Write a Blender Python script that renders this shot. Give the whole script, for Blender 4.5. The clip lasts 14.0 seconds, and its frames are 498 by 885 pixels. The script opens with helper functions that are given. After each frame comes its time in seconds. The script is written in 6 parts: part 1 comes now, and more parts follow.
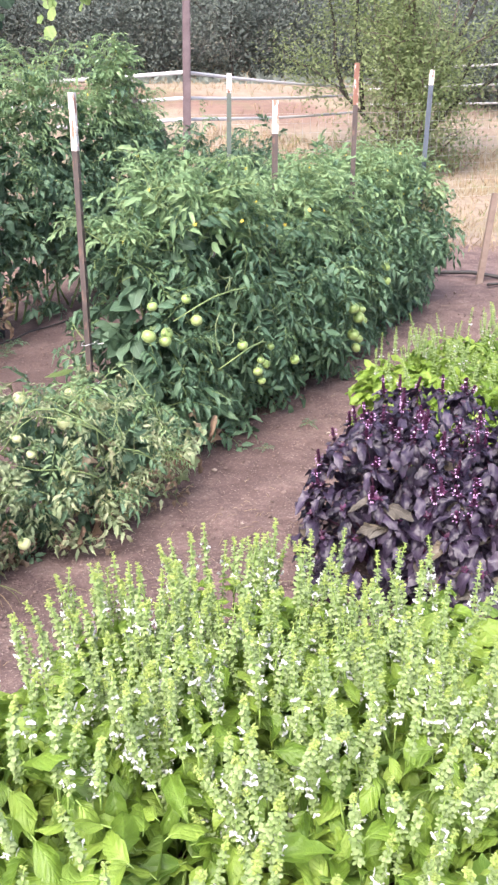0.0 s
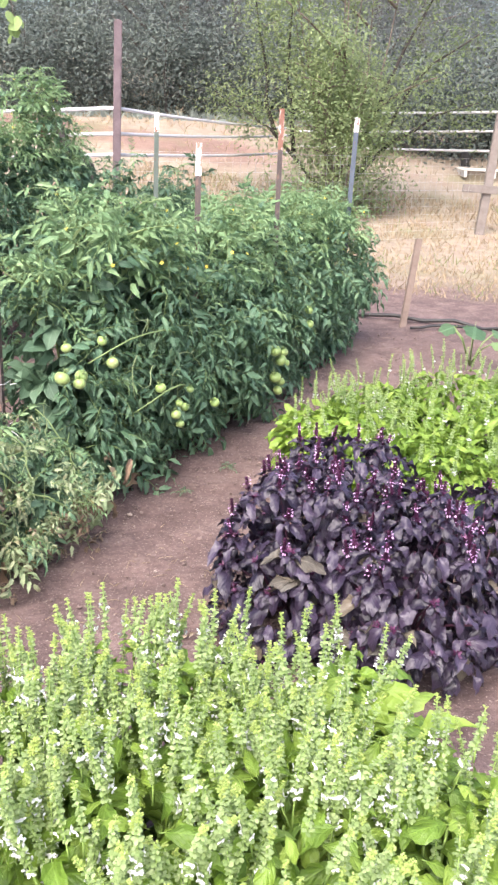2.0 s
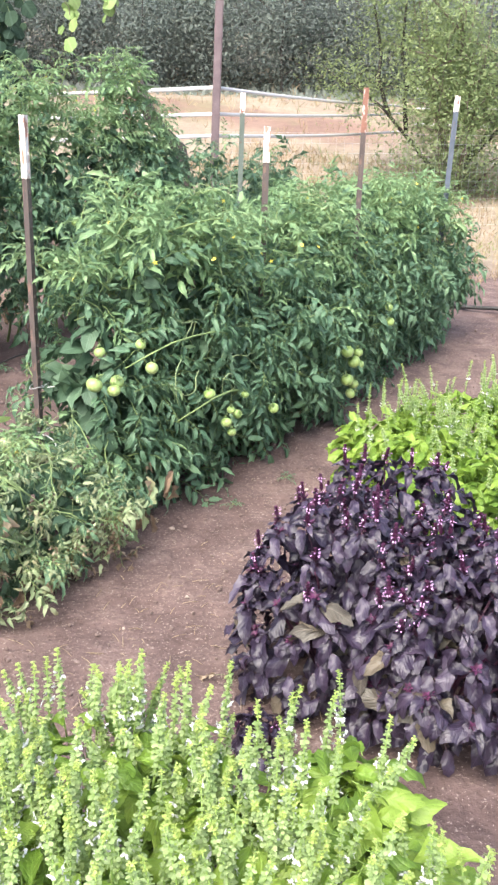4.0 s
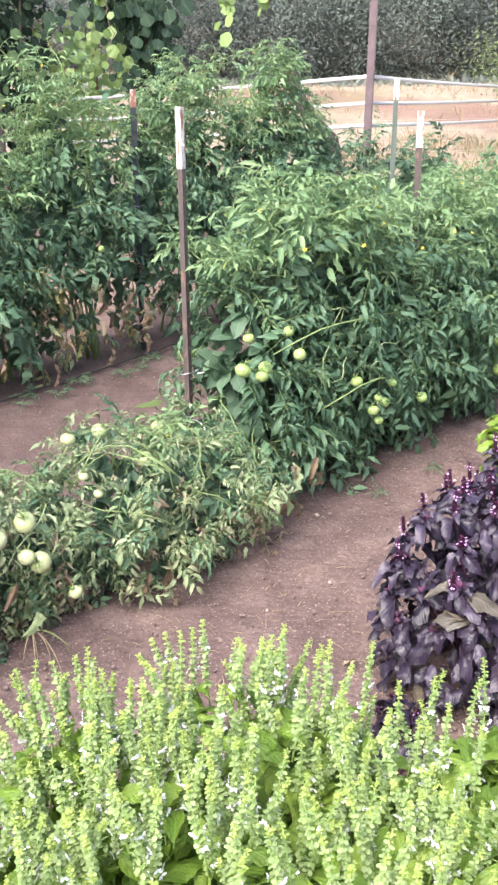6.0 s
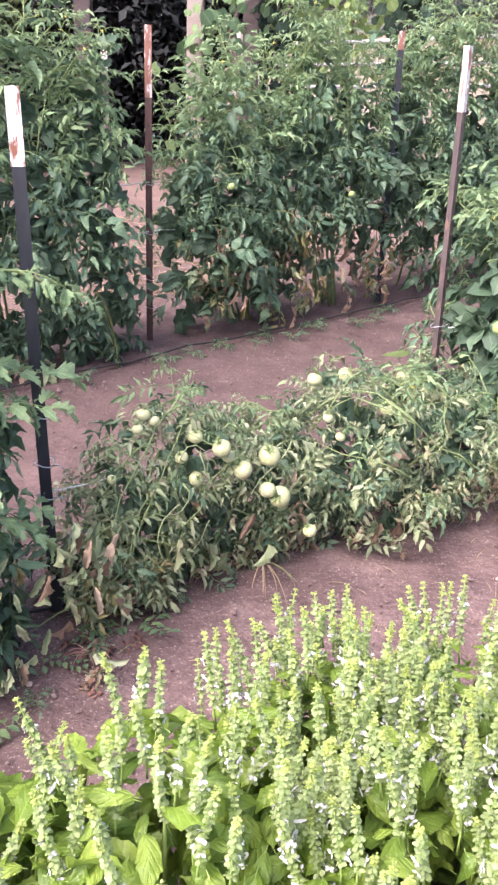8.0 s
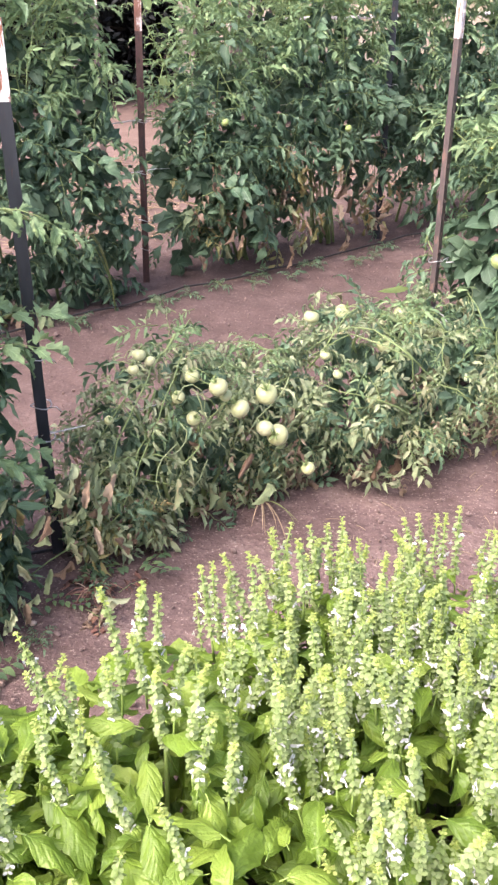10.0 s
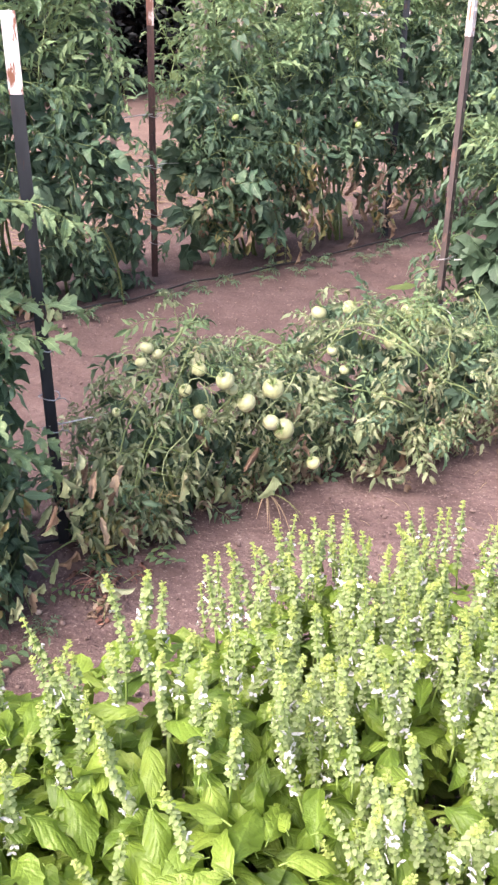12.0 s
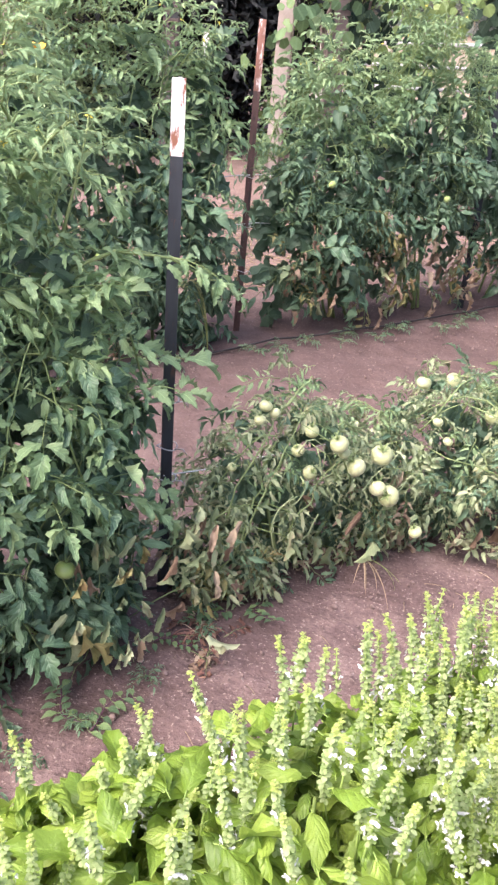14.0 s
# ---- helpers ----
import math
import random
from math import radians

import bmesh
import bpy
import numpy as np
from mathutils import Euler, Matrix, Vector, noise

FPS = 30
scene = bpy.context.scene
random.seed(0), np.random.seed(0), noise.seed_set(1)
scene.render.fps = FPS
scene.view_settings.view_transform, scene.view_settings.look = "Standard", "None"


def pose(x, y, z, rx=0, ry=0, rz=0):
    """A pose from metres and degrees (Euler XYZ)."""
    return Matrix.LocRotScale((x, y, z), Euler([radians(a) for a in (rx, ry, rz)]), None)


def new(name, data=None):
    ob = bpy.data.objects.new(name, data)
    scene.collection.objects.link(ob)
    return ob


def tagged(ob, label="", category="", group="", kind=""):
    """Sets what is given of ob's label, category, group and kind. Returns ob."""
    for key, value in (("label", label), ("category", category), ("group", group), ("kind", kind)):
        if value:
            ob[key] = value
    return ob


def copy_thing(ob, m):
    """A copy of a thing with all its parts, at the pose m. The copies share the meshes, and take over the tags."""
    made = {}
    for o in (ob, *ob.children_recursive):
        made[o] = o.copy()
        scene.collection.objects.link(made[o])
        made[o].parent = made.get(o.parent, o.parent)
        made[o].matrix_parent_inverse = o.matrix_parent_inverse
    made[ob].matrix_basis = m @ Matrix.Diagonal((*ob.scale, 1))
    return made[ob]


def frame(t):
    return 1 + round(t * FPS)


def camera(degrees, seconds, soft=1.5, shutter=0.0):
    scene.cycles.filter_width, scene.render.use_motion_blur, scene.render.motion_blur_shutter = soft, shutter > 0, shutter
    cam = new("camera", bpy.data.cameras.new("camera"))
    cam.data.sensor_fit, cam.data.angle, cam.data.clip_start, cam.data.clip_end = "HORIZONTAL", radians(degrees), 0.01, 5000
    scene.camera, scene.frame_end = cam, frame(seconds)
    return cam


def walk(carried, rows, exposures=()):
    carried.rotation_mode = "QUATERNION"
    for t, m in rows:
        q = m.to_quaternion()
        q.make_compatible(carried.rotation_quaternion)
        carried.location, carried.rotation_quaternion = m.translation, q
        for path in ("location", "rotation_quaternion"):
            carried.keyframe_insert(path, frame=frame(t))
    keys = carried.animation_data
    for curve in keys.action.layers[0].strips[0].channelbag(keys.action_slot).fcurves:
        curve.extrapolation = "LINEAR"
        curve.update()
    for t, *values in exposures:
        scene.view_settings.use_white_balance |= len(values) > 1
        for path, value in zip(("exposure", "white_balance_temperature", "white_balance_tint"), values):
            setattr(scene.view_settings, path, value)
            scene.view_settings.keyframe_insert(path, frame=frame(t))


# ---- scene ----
EXPOSURES = [(0, 1.55, 6500, 13), (1, 1.57, 6500, 11), (2.2, 1.58, 6500, 11), (4.5, 1.63, 6530, 4), (5.5, 1.65, 6500, 7), (6.6, 1.66, 6500, 11), (7.5, 1.69, 6500, 26), (8.1, 1.7, 6520, 26), (8.6, 1.69, 6750, 22), (9.5, 1.68, 6780, 21), (11, 1.64, 6800, 20), (12, 1.62, 6850, 22), (14, 1.69, 6650, 21)]
cam = camera(30.52, 14.0, soft=2.5)
PATH = [
    (0, 0.0023, 0.0001, 1.4405, 68.285, -0.332, -12.929),
    (0.5, 0.0970, 0.0400, 1.4732, 70.000, 0.224, -14.931),
    (1, 0.0858, 0.0335, 1.4879, 70.032, -0.746, -15.079),
    (1.5, 0.1175, 0.0206, 1.4871, 70.493, -0.405, -14.525),
    (2, 0.0681, 0.0507, 1.4667, 70.429, -2.609, -16.707),
    (2.2, 0.0658, 0.0638, 1.4646, 70.940, -3.552, -16.881),
    (4.3, 0.3806, 0.3052, 1.4931, 68.651, -0.958, -7.581),
    (4.5, 0.3812, 0.3053, 1.4899, 68.700, -0.296, -6.368),
    (5, 0.3676, 0.2863, 1.4776, 68.574, -0.089, -3.713),
    (5.5, 0.3653, 0.2817, 1.4704, 67.872, 0.368, -1.534),
    (6, 0.3606, 0.2762, 1.4719, 68.356, 0.320, -0.390),
    (6.5, 0.3288, 0.2753, 1.4633, 67.720, -0.668, 1.887),
    (7, 0.2837, 0.2842, 1.4571, 66.650, -2.087, 5.795),
    (7.5, 0.2404, 0.2853, 1.4462, 65.028, -0.810, 11.214),
    (8, 0.2210, 0.2798, 1.4326, 65.496, -1.306, 13.632),
    (8.5, 0.2299, 0.2871, 1.4150, 62.718, -0.732, 14.099),
    (8.7, 0.2374, 0.2945, 1.4137, 62.777, -0.376, 13.255),
    (10.8, 0.2369, 0.2696, 1.4204, 61.669, -0.165, 13.586),
    (11, 0.2365, 0.2694, 1.4187, 61.861, -0.029, 14.124),
    (11.5, 0.2430, 0.2638, 1.4141, 61.567, -0.302, 13.790),
    (12, 0.2408, 0.2618, 1.4197, 61.780, -0.809, 14.031),
    (12.5, 0.2298, 0.2613, 1.4191, 62.529, -2.031, 15.738),
    (13, 0.1878, 0.2346, 1.4327, 63.821, -2.152, 18.665),
    (13.5, 0.1349, 0.2153, 1.4364, 64.401, -3.042, 19.316),
    (14, 0.0269, 0.1879, 1.4393, 64.927, -4.218, 17.452),
]
walk(cam, [(t, pose(*p)) for t, *p in PATH], EXPOSURES)
SKY, SUN = 0.15, 2.2

# ---------------------------------------------------------------- light
world = bpy.data.worlds.new("sky")
scene.world = world
world.use_nodes = True
wn = world.node_tree
sky = wn.nodes.new("ShaderNodeTexSky")
sky.sky_type, sky.sun_disc = "NISHITA", False
SUN_UP, SUN_TURN = 52.0, 215.0
sky.sun_elevation, sky.sun_rotation = radians(SUN_UP), radians(SUN_TURN)
sky.air_density, sky.dust_density, sky.ozone_density = 1.0, 4.0, 1.0
wn.links.new(sky.outputs[0], wn.nodes["Background"].inputs[0])
wn.nodes["Background"].inputs[1].default_value = SKY
sun = new("sun", bpy.data.lights.new("sun", "SUN"))
sun.data.energy, sun.data.angle, sun.data.color = SUN, radians(50), (1.0, 0.96, 0.9)
sun.matrix_world = pose(0, 0, 20, 90 - SUN_UP, 0, 180 - SUN_TURN)


# ---------------------------------------------------------------- materials
class Nodes:
    """A small hand for node trees."""

    def __init__(self, name):
        self.mat = bpy.data.materials.new(name)
        self.mat.use_nodes = True
        self.t = self.mat.node_tree
        self.bsdf = self.t.nodes["Principled BSDF"]
        self.out = self.t.nodes["Material Output"]

    def add(self, kind, **values):
        n = self.t.nodes.new("ShaderNode" + kind)
        for k, v in values.items():
            if k == "operation":
                n.operation = v
            elif k == "blend_type":
                n.blend_type = v
            elif k == "data_type":
                n.data_type = v
        return n

    def put(self, value, socket):
        if isinstance(value, bpy.types.NodeSocket):
            self.t.links.new(value, socket)
        else:
            socket.default_value = value

    def math(self, op, a, b=0.0, c=0.0):
        n = self.add("Math", operation=op)
        self.put(a, n.inputs[0]), self.put(b, n.inputs[1]), self.put(c, n.inputs[2])
        return n.outputs[0]

    def mix(self, f, a, b):
        n = self.add("MixRGB")
        self.put(f, n.inputs[0])
        self.put(a if isinstance(a, bpy.types.NodeSocket) else (*a, 1), n.inputs[1])
        self.put(b if isinstance(b, bpy.types.NodeSocket) else (*b, 1), n.inputs[2])
        return n.outputs[0]

    def where(self, kind="Object"):
        return self.add("TexCoord").outputs[kind]

    def place(self):
        return self.add("NewGeometry").outputs["Position"]

    def noise(self, at, scale, detail=4.0, rough=0.6):
        n = self.add("TexNoise")
        self.put(at, n.inputs["Vector"])
        n.inputs["Scale"].default_value, n.inputs["Detail"].default_value, n.inputs["Roughness"].default_value = scale, detail, rough
        return n.outputs[0]

    def ramp(self, f, *stops):
        n = self.add("ValToRGB")
        self.put(f, n.inputs[0])
        e = n.color_ramp.elements
        while len(e) < len(stops):
            e.new(0.5)
        for el, (p, c) in zip(e, stops):
            el.position, el.color = p, (*c, 1) if not isinstance(c, float) else (c, c, c, 1)
        return n.outputs[0]

    def bump(self, height, strength, distance):
        n = self.add("Bump")
        n.inputs["Strength"].default_value, n.inputs["Distance"].default_value = strength, distance
        self.put(height, n.inputs["Height"])
        self.t.links.new(n.outputs[0], self.bsdf.inputs["Normal"])
        return n.outputs[0]

    def dice(self):
        """A random number a piece: by object and by island."""
        a, b = self.add("ObjectInfo").outputs["Random"], self.add("NewGeometry").outputs["Random Per Island"]
        return self.math("FRACT", self.math("ADD", a, b))

    def done(self, color, rough, metal=0.0, spec=0.5):
        self.put(color if isinstance(color, bpy.types.NodeSocket) else (*color, 1), self.bsdf.inputs["Base Color"])
        self.put(rough, self.bsdf.inputs["Roughness"])
        self.bsdf.inputs["Metallic"].default_value = metal
        self.bsdf.inputs["Specular IOR Level"].default_value = spec
        return self.mat


def leaf_material(name, dark, mid, light, rough=0.55, through_light=0.25, vein=0.4, veins=9.0, spots=None, spec=0.4, relief=0.5):
    k = Nodes(name)
    d = k.dice()
    col = k.ramp(d, (0.0, dark), (0.5, mid), (1.0, light))
    sep = k.add("SeparateXYZ")
    k.put(k.where("UV"), sep.inputs[0])
    u, v = sep.outputs[0], sep.outputs[1]
    side = k.math("ABSOLUTE", k.math("SUBTRACT", u, 0.5))
    rib = k.math("LESS_THAN", side, 0.035)
    wave = k.math("SINE", k.math("MULTIPLY", k.math("SUBTRACT", v, k.math("MULTIPLY", side, 0.7)), veins * 6.283))
    line = k.math("POWER", k.math("MULTIPLY_ADD", wave, 0.5, 0.5), 3.0)
    pale = tuple(min(1, c * 1.5 + 0.03) for c in mid)
    grain = k.noise(k.where("Object"), 55.0, 3.0)
    col = k.mix(k.math("MULTIPLY", k.math("SUBTRACT", grain, 0.35), 0.8), col, tuple(c * 0.6 for c in mid))
    col = k.mix(k.math("MULTIPLY", k.math("MAXIMUM", rib, k.math("MULTIPLY", line, 0.32)), vein), col, pale)
    if spots:
        blot = k.ramp(k.noise(k.place(), 14.0, 3.0), (0.56, 0.0), (0.66, 1.0))
        col = k.mix(k.math("MULTIPLY", blot, 0.75), col, spots)
    k.bump(k.math("ADD", k.math("MULTIPLY", line, -0.8 * vein), k.math("MULTIPLY", grain, 1.8)), relief, 0.0035)
    k.done(col, rough, 0.0, spec)
    if through_light:
        tr, ms = k.add("BsdfTranslucent"), k.add("MixShader")
        k.t.links.new(k.mix(0.5, col, light), tr.inputs[0])
        ms.inputs[0].default_value = through_light
        k.t.links.new(k.bsdf.outputs[0], ms.inputs[1]), k.t.links.new(tr.outputs[0], ms.inputs[2])
        k.t.links.new(ms.outputs[0], k.out.inputs[0])
    return k.mat


TOMATO = leaf_material("tomato_leaf", (0.058, 0.118, 0.066), (0.098, 0.182, 0.104), (0.17, 0.27, 0.152), 0.38, 0.24, 0.8, 6.0, spec=0.5)
# Lighter leaf colour: young growth, and sunlight painted onto the bush tops.
TOMATO_TOP = leaf_material("tomato_young_and_lit_leaf", (0.135, 0.23, 0.112), (0.205, 0.322, 0.155), (0.305, 0.42, 0.215), 0.4, 0.32, 0.8, 6.0)
# Tomato leaf colour darkened to paint in the bush's inner shade.
TOMATO_SHADED = leaf_material("shade_painted_tomato_leaf", (0.052, 0.1, 0.06), (0.085, 0.15, 0.09), (0.132, 0.21, 0.13), 0.5, 0.25)
WILTED = leaf_material("wilted_tomato_leaf", (0.15, 0.21, 0.11), (0.275, 0.345, 0.19), (0.45, 0.49, 0.31), 0.55, 0.25, spots=(0.33, 0.28, 0.17))
DEAD = leaf_material("dead_tomato_leaf", (0.15, 0.095, 0.065), (0.29, 0.205, 0.145), (0.47, 0.385, 0.29), 0.8, 0.15)
DEAD_RED = leaf_material("reddish_dead_leaf", (0.1, 0.05, 0.04), (0.19, 0.09, 0.07), (0.3, 0.17, 0.12), 0.8, 0.1)
YELLOWED = leaf_material("yellowed_leaf", (0.17, 0.18, 0.07), (0.27, 0.26, 0.11), (0.36, 0.32, 0.15), 0.7, 0.25, spots=(0.22, 0.13, 0.06))
BASIL = leaf_material("basil_leaf", (0.122, 0.212, 0.032), (0.208, 0.328, 0.048), (0.335, 0.455, 0.09), 0.36, 0.36, 0.3, 4.5, spec=0.45, relief=0.85)
# Basil leaf colour again, with the shade between the stems painted in.
BASIL_SHADED = leaf_material("shade_painted_basil_leaf", (0.085, 0.165, 0.03), (0.14, 0.24, 0.04), (0.21, 0.32, 0.06), 0.45, 0.25, 0.3, 7.0)
BRACT = leaf_material("basil_bract", (0.24, 0.34, 0.115), (0.325, 0.42, 0.175), (0.42, 0.51, 0.255), 0.55, 0.35, 0.0)
BUD = leaf_material("basil_bud", (0.31, 0.4, 0.1), (0.38, 0.47, 0.135), (0.46, 0.53, 0.185), 0.55, 0.35, 0.0)
PURPLE = leaf_material("purple_basil_leaf", (0.013, 0.008, 0.019), (0.028, 0.018, 0.039), (0.06, 0.042, 0.076), 0.4, 0.06, 0.3, 6.0, spec=0.5, relief=0.5)
PURPLE_OLD = leaf_material("bronzed_purple_leaf", (0.06, 0.05, 0.045), (0.10, 0.085, 0.065), (0.15, 0.12, 0.09), 0.42, 0.1, 0.4, 7.0)
PURPLE_TIP = leaf_material("purple_basil_tip", (0.05, 0.012, 0.038), (0.09, 0.022, 0.065), (0.15, 0.045, 0.12), 0.5, 0.15, 0.0)
VINE = leaf_material("vine_leaf", (0.06, 0.12, 0.06), (0.10, 0.18, 0.09), (0.2, 0.3, 0.12), 0.5, 0.3, 0.4, 5.0)
# Two more vine leaf colours, one with shade painted in, one with sunlight.
VINE_DARK = leaf_material("shade_painted_vine_leaf", (0.022, 0.042, 0.03), (0.035, 0.063, 0.043), (0.06, 0.1, 0.06), 0.8, 0.2, 0.4, 5.0, spec=0.15)
VINE_LIT = leaf_material("sun_painted_vine_leaf", (0.16, 0.25, 0.08), (0.24, 0.35, 0.12), (0.34, 0.43, 0.17), 0.5, 0.4, 0.4, 5.0)
# Far leaf colours paled and greyed to paint in distance haze.
HAZED_WOODS = leaf_material("haze_painted_tree_leaf", (0.29, 0.325, 0.3), (0.32, 0.36, 0.33), (0.35, 0.39, 0.355), 0.8, 0.6, 0.0, spec=0.1, relief=0.0)
HAZED_WOODS_GREY = leaf_material("haze_painted_grey_leaf", (0.26, 0.265, 0.285), (0.285, 0.295, 0.31), (0.315, 0.325, 0.335), 0.8, 0.6, 0.0, spec=0.1, relief=0.0)
SAPLING = leaf_material("sapling_leaf", (0.2, 0.27, 0.13), (0.265, 0.335, 0.16), (0.34, 0.4, 0.19), 0.6, 0.5, 0.0)
# Near-black hedge leaf: the deep shade behind the arbor is in its colour.
SHADE_HEDGE = leaf_material("shade_painted_hedge_leaf", (0.016, 0.018, 0.02), (0.024, 0.028, 0.028), (0.035, 0.042, 0.04), 0.7, 0.05, 0.0)
STRAW = leaf_material("dry_grass", (0.23, 0.165, 0.105), (0.34, 0.255, 0.165), (0.47, 0.37, 0.25), 0.8, 0.2, 0.0)
WEED = leaf_material("green_grass", (0.12, 0.16, 0.05), (0.2, 0.25, 0.09), (0.32, 0.34, 0.15), 0.7, 0.25, 0.0)


def plain(name, a, b, scale, rough=0.6, metal=0.0, bump=0.2, depth=0.002, spec=0.4, fine=6.0):
    k = Nodes(name)
    p = k.where("Object")
    n1, n2 = k.noise(p, scale, 5.0), k.noise(p, scale * fine, 3.0)
    f = k.math("ADD", k.math("MULTIPLY", n1, 0.7), k.math("MULTIPLY", n2, 0.3))
    k.bump(f, bump, depth)
    return k.done(k.ramp(f, (0.3, a), (0.7, b)), rough, metal, spec)


PALE_STEM = plain("pale_stem", (0.18, 0.235, 0.11), (0.29, 0.345, 0.18), 30, 0.6)
STEM = plain("green_stem", (0.13, 0.19, 0.07), (0.24, 0.31, 0.13), 30, 0.6)
BASIL_STEM = plain("basil_stem", (0.2, 0.31, 0.07), (0.31, 0.42, 0.12), 30, 0.55)
PURPLE_STEM = plain("purple_stem", (0.045, 0.014, 0.03), (0.09, 0.03, 0.06), 30, 0.5)
PETAL = plain("white_petal", (0.62, 0.62, 0.64), (0.72, 0.72, 0.72), 60, 0.6)
PINK = plain("pink_petal", (0.42, 0.2, 0.43), (0.58, 0.36, 0.58), 60, 0.6)
YELLOW = plain("yellow_petal", (0.75, 0.6, 0.08), (0.82, 0.7, 0.14), 60, 0.6)
ORANGE = plain("orange_petal", (0.85, 0.4, 0.03), (0.9, 0.52, 0.05), 60, 0.6)
GALV = plain("galvanised_wire", (0.45, 0.45, 0.46), (0.62, 0.62, 0.63), 40, 0.45, 0.7)
TWINE = plain("white_twine", (0.62, 0.62, 0.62), (0.75, 0.75, 0.74), 80, 0.8)
TAPE = plain("white_fence_tape", (0.56, 0.54, 0.57), (0.66, 0.64, 0.67), 6, 0.55)
HOSE = plain("black_hose", (0.018, 0.018, 0.02), (0.05, 0.045, 0.045), 25, 0.5)
BARK = plain("bark", (0.11, 0.085, 0.075), (0.22, 0.175, 0.155), 18, 0.85, 0.0, 0.6, 0.01)
DARK_BARK = plain("dark_bark", (0.025, 0.021, 0.02), (0.055, 0.045, 0.042), 18, 0.85, 0.0, 0.6, 0.01)
OLD_WOOD = plain("weathered_post_wood", (0.11, 0.08, 0.09), (0.2, 0.15, 0.165), 9, 0.8, 0.0, 0.5, 0.006)
GREY_WOOD = plain("grey_arbor_wood", (0.24, 0.2, 0.18), (0.38, 0.33, 0.3), 9, 0.8, 0.0, 0.4, 0.006)
FENCE_WOOD = plain("weathered_fence_wood", (0.14, 0.115, 0.105), (0.25, 0.215, 0.2), 9, 0.85, 0.0, 0.5, 0.006)
# Arbor wood darkened to paint in the shade under the vines.
DARK_WOOD = plain("shade_painted_arbor_wood", (0.12, 0.09, 0.09), (0.2, 0.16, 0.155), 9, 0.8, 0.0, 0.4, 0.006)
STAKE_WOOD = plain("stake_wood", (0.13, 0.09, 0.075), (0.22, 0.165, 0.14), 14, 0.8, 0.0, 0.4, 0.004)
PALE_BOARD = plain("pale_board", (0.5, 0.46, 0.42), (0.64, 0.6, 0.56), 8, 0.75)
POT = plain("dark_pot", (0.02, 0.02, 0.022), (0.04, 0.04, 0.045), 8, 0.5)
STONE = plain("pebble", (0.3, 0.23, 0.2), (0.5, 0.42, 0.37), 30, 0.85)


def rusted(name, paint, paint2, rust, amount, scale=38.0, rough=0.55):
    """Paint on steel that has flaked to rust in patches."""
    k = Nodes(name)
    p = k.where("Object")
    down = k.add("VectorMath", operation="MULTIPLY")
    k.put(p, down.inputs[0])
    down.inputs[1].default_value = (1.6, 1.6, 0.35)
    p = down.outputs[0]
    patch = k.ramp(k.noise(p, scale, 6.0, 0.7), (amount - 0.03, 0.0), (amount + 0.03, 1.0))
    base = k.ramp(k.noise(p, 12.0, 4.0), (0.3, paint), (0.7, paint2))
    k.bump(k.math("MULTIPLY", patch, -1.0), 0.4, 0.001)
    return k.done(k.mix(patch, base, rust), rough)


TIP_WHITE = rusted("white_post_paint", (0.74, 0.71, 0.71), (0.86, 0.84, 0.85), (0.26, 0.11, 0.07), 0.55)
TIP_WORN = rusted("worn_white_post_paint", (0.72, 0.66, 0.65), (0.84, 0.8, 0.8), (0.38, 0.18, 0.13), 0.53)
TIP_RUST = rusted("rusty_post_tip", (0.2, 0.085, 0.06), (0.29, 0.145, 0.11), (0.7, 0.6, 0.57), 0.56, 22)
POST_BLACK = rusted("dark_green_post_paint", (0.012, 0.015, 0.02), (0.042, 0.048, 0.06), (0.08, 0.045, 0.038), 0.6)
POST_BROWN = rusted("brown_post_paint", (0.06, 0.045, 0.044), (0.115, 0.088, 0.086), (0.18, 0.11, 0.09), 0.58)
POST_BLUE = rusted("slate_post_paint", (0.09, 0.11, 0.15), (0.15, 0.17, 0.22), (0.2, 0.14, 0.12), 0.66)
POST_RED = rusted("rust_red_post_paint", (0.075, 0.038, 0.034), (0.13, 0.066, 0.056), (0.05, 0.032, 0.03), 0.55)
POST_GREEN = rusted("green_post_paint", (0.09, 0.115, 0.1), (0.15, 0.175, 0.155), (0.15, 0.1, 0.08), 0.62)


def fruit_material(name, top, body, low):
    k = Nodes(name)
    d = k.dice()
    sep = k.add("SeparateXYZ")
    k.put(k.where("UV"), sep.inputs[0])
    n = k.noise(k.where("Object"), 45.0, 4.0)
    f = k.math("MULTIPLY_ADD", k.math("SUBTRACT", n, 0.5), 0.25, sep.outputs[1])
    col = k.ramp(f, (0.1, low), (0.5, body), (0.85, top))
    col = k.mix(k.math("MULTIPLY", d, 0.45), col, tuple(c * 0.72 for c in body))
    k.bsdf.inputs["Subsurface Weight"].default_value = 0.1
    k.bsdf.inputs["Subsurface Radius"].default_value = (0.004, 0.004, 0.002)
    return k.done(col, 0.28, 0.0, 0.5)


GREEN_FRUIT = fruit_material("green_tomato_skin", (0.2, 0.3, 0.09), (0.33, 0.43, 0.15), (0.44, 0.52, 0.23))
PALE_FRUIT = fruit_material("pale_tomato_skin", (0.34, 0.38, 0.18), (0.5, 0.52, 0.29), (0.6, 0.61, 0.38))


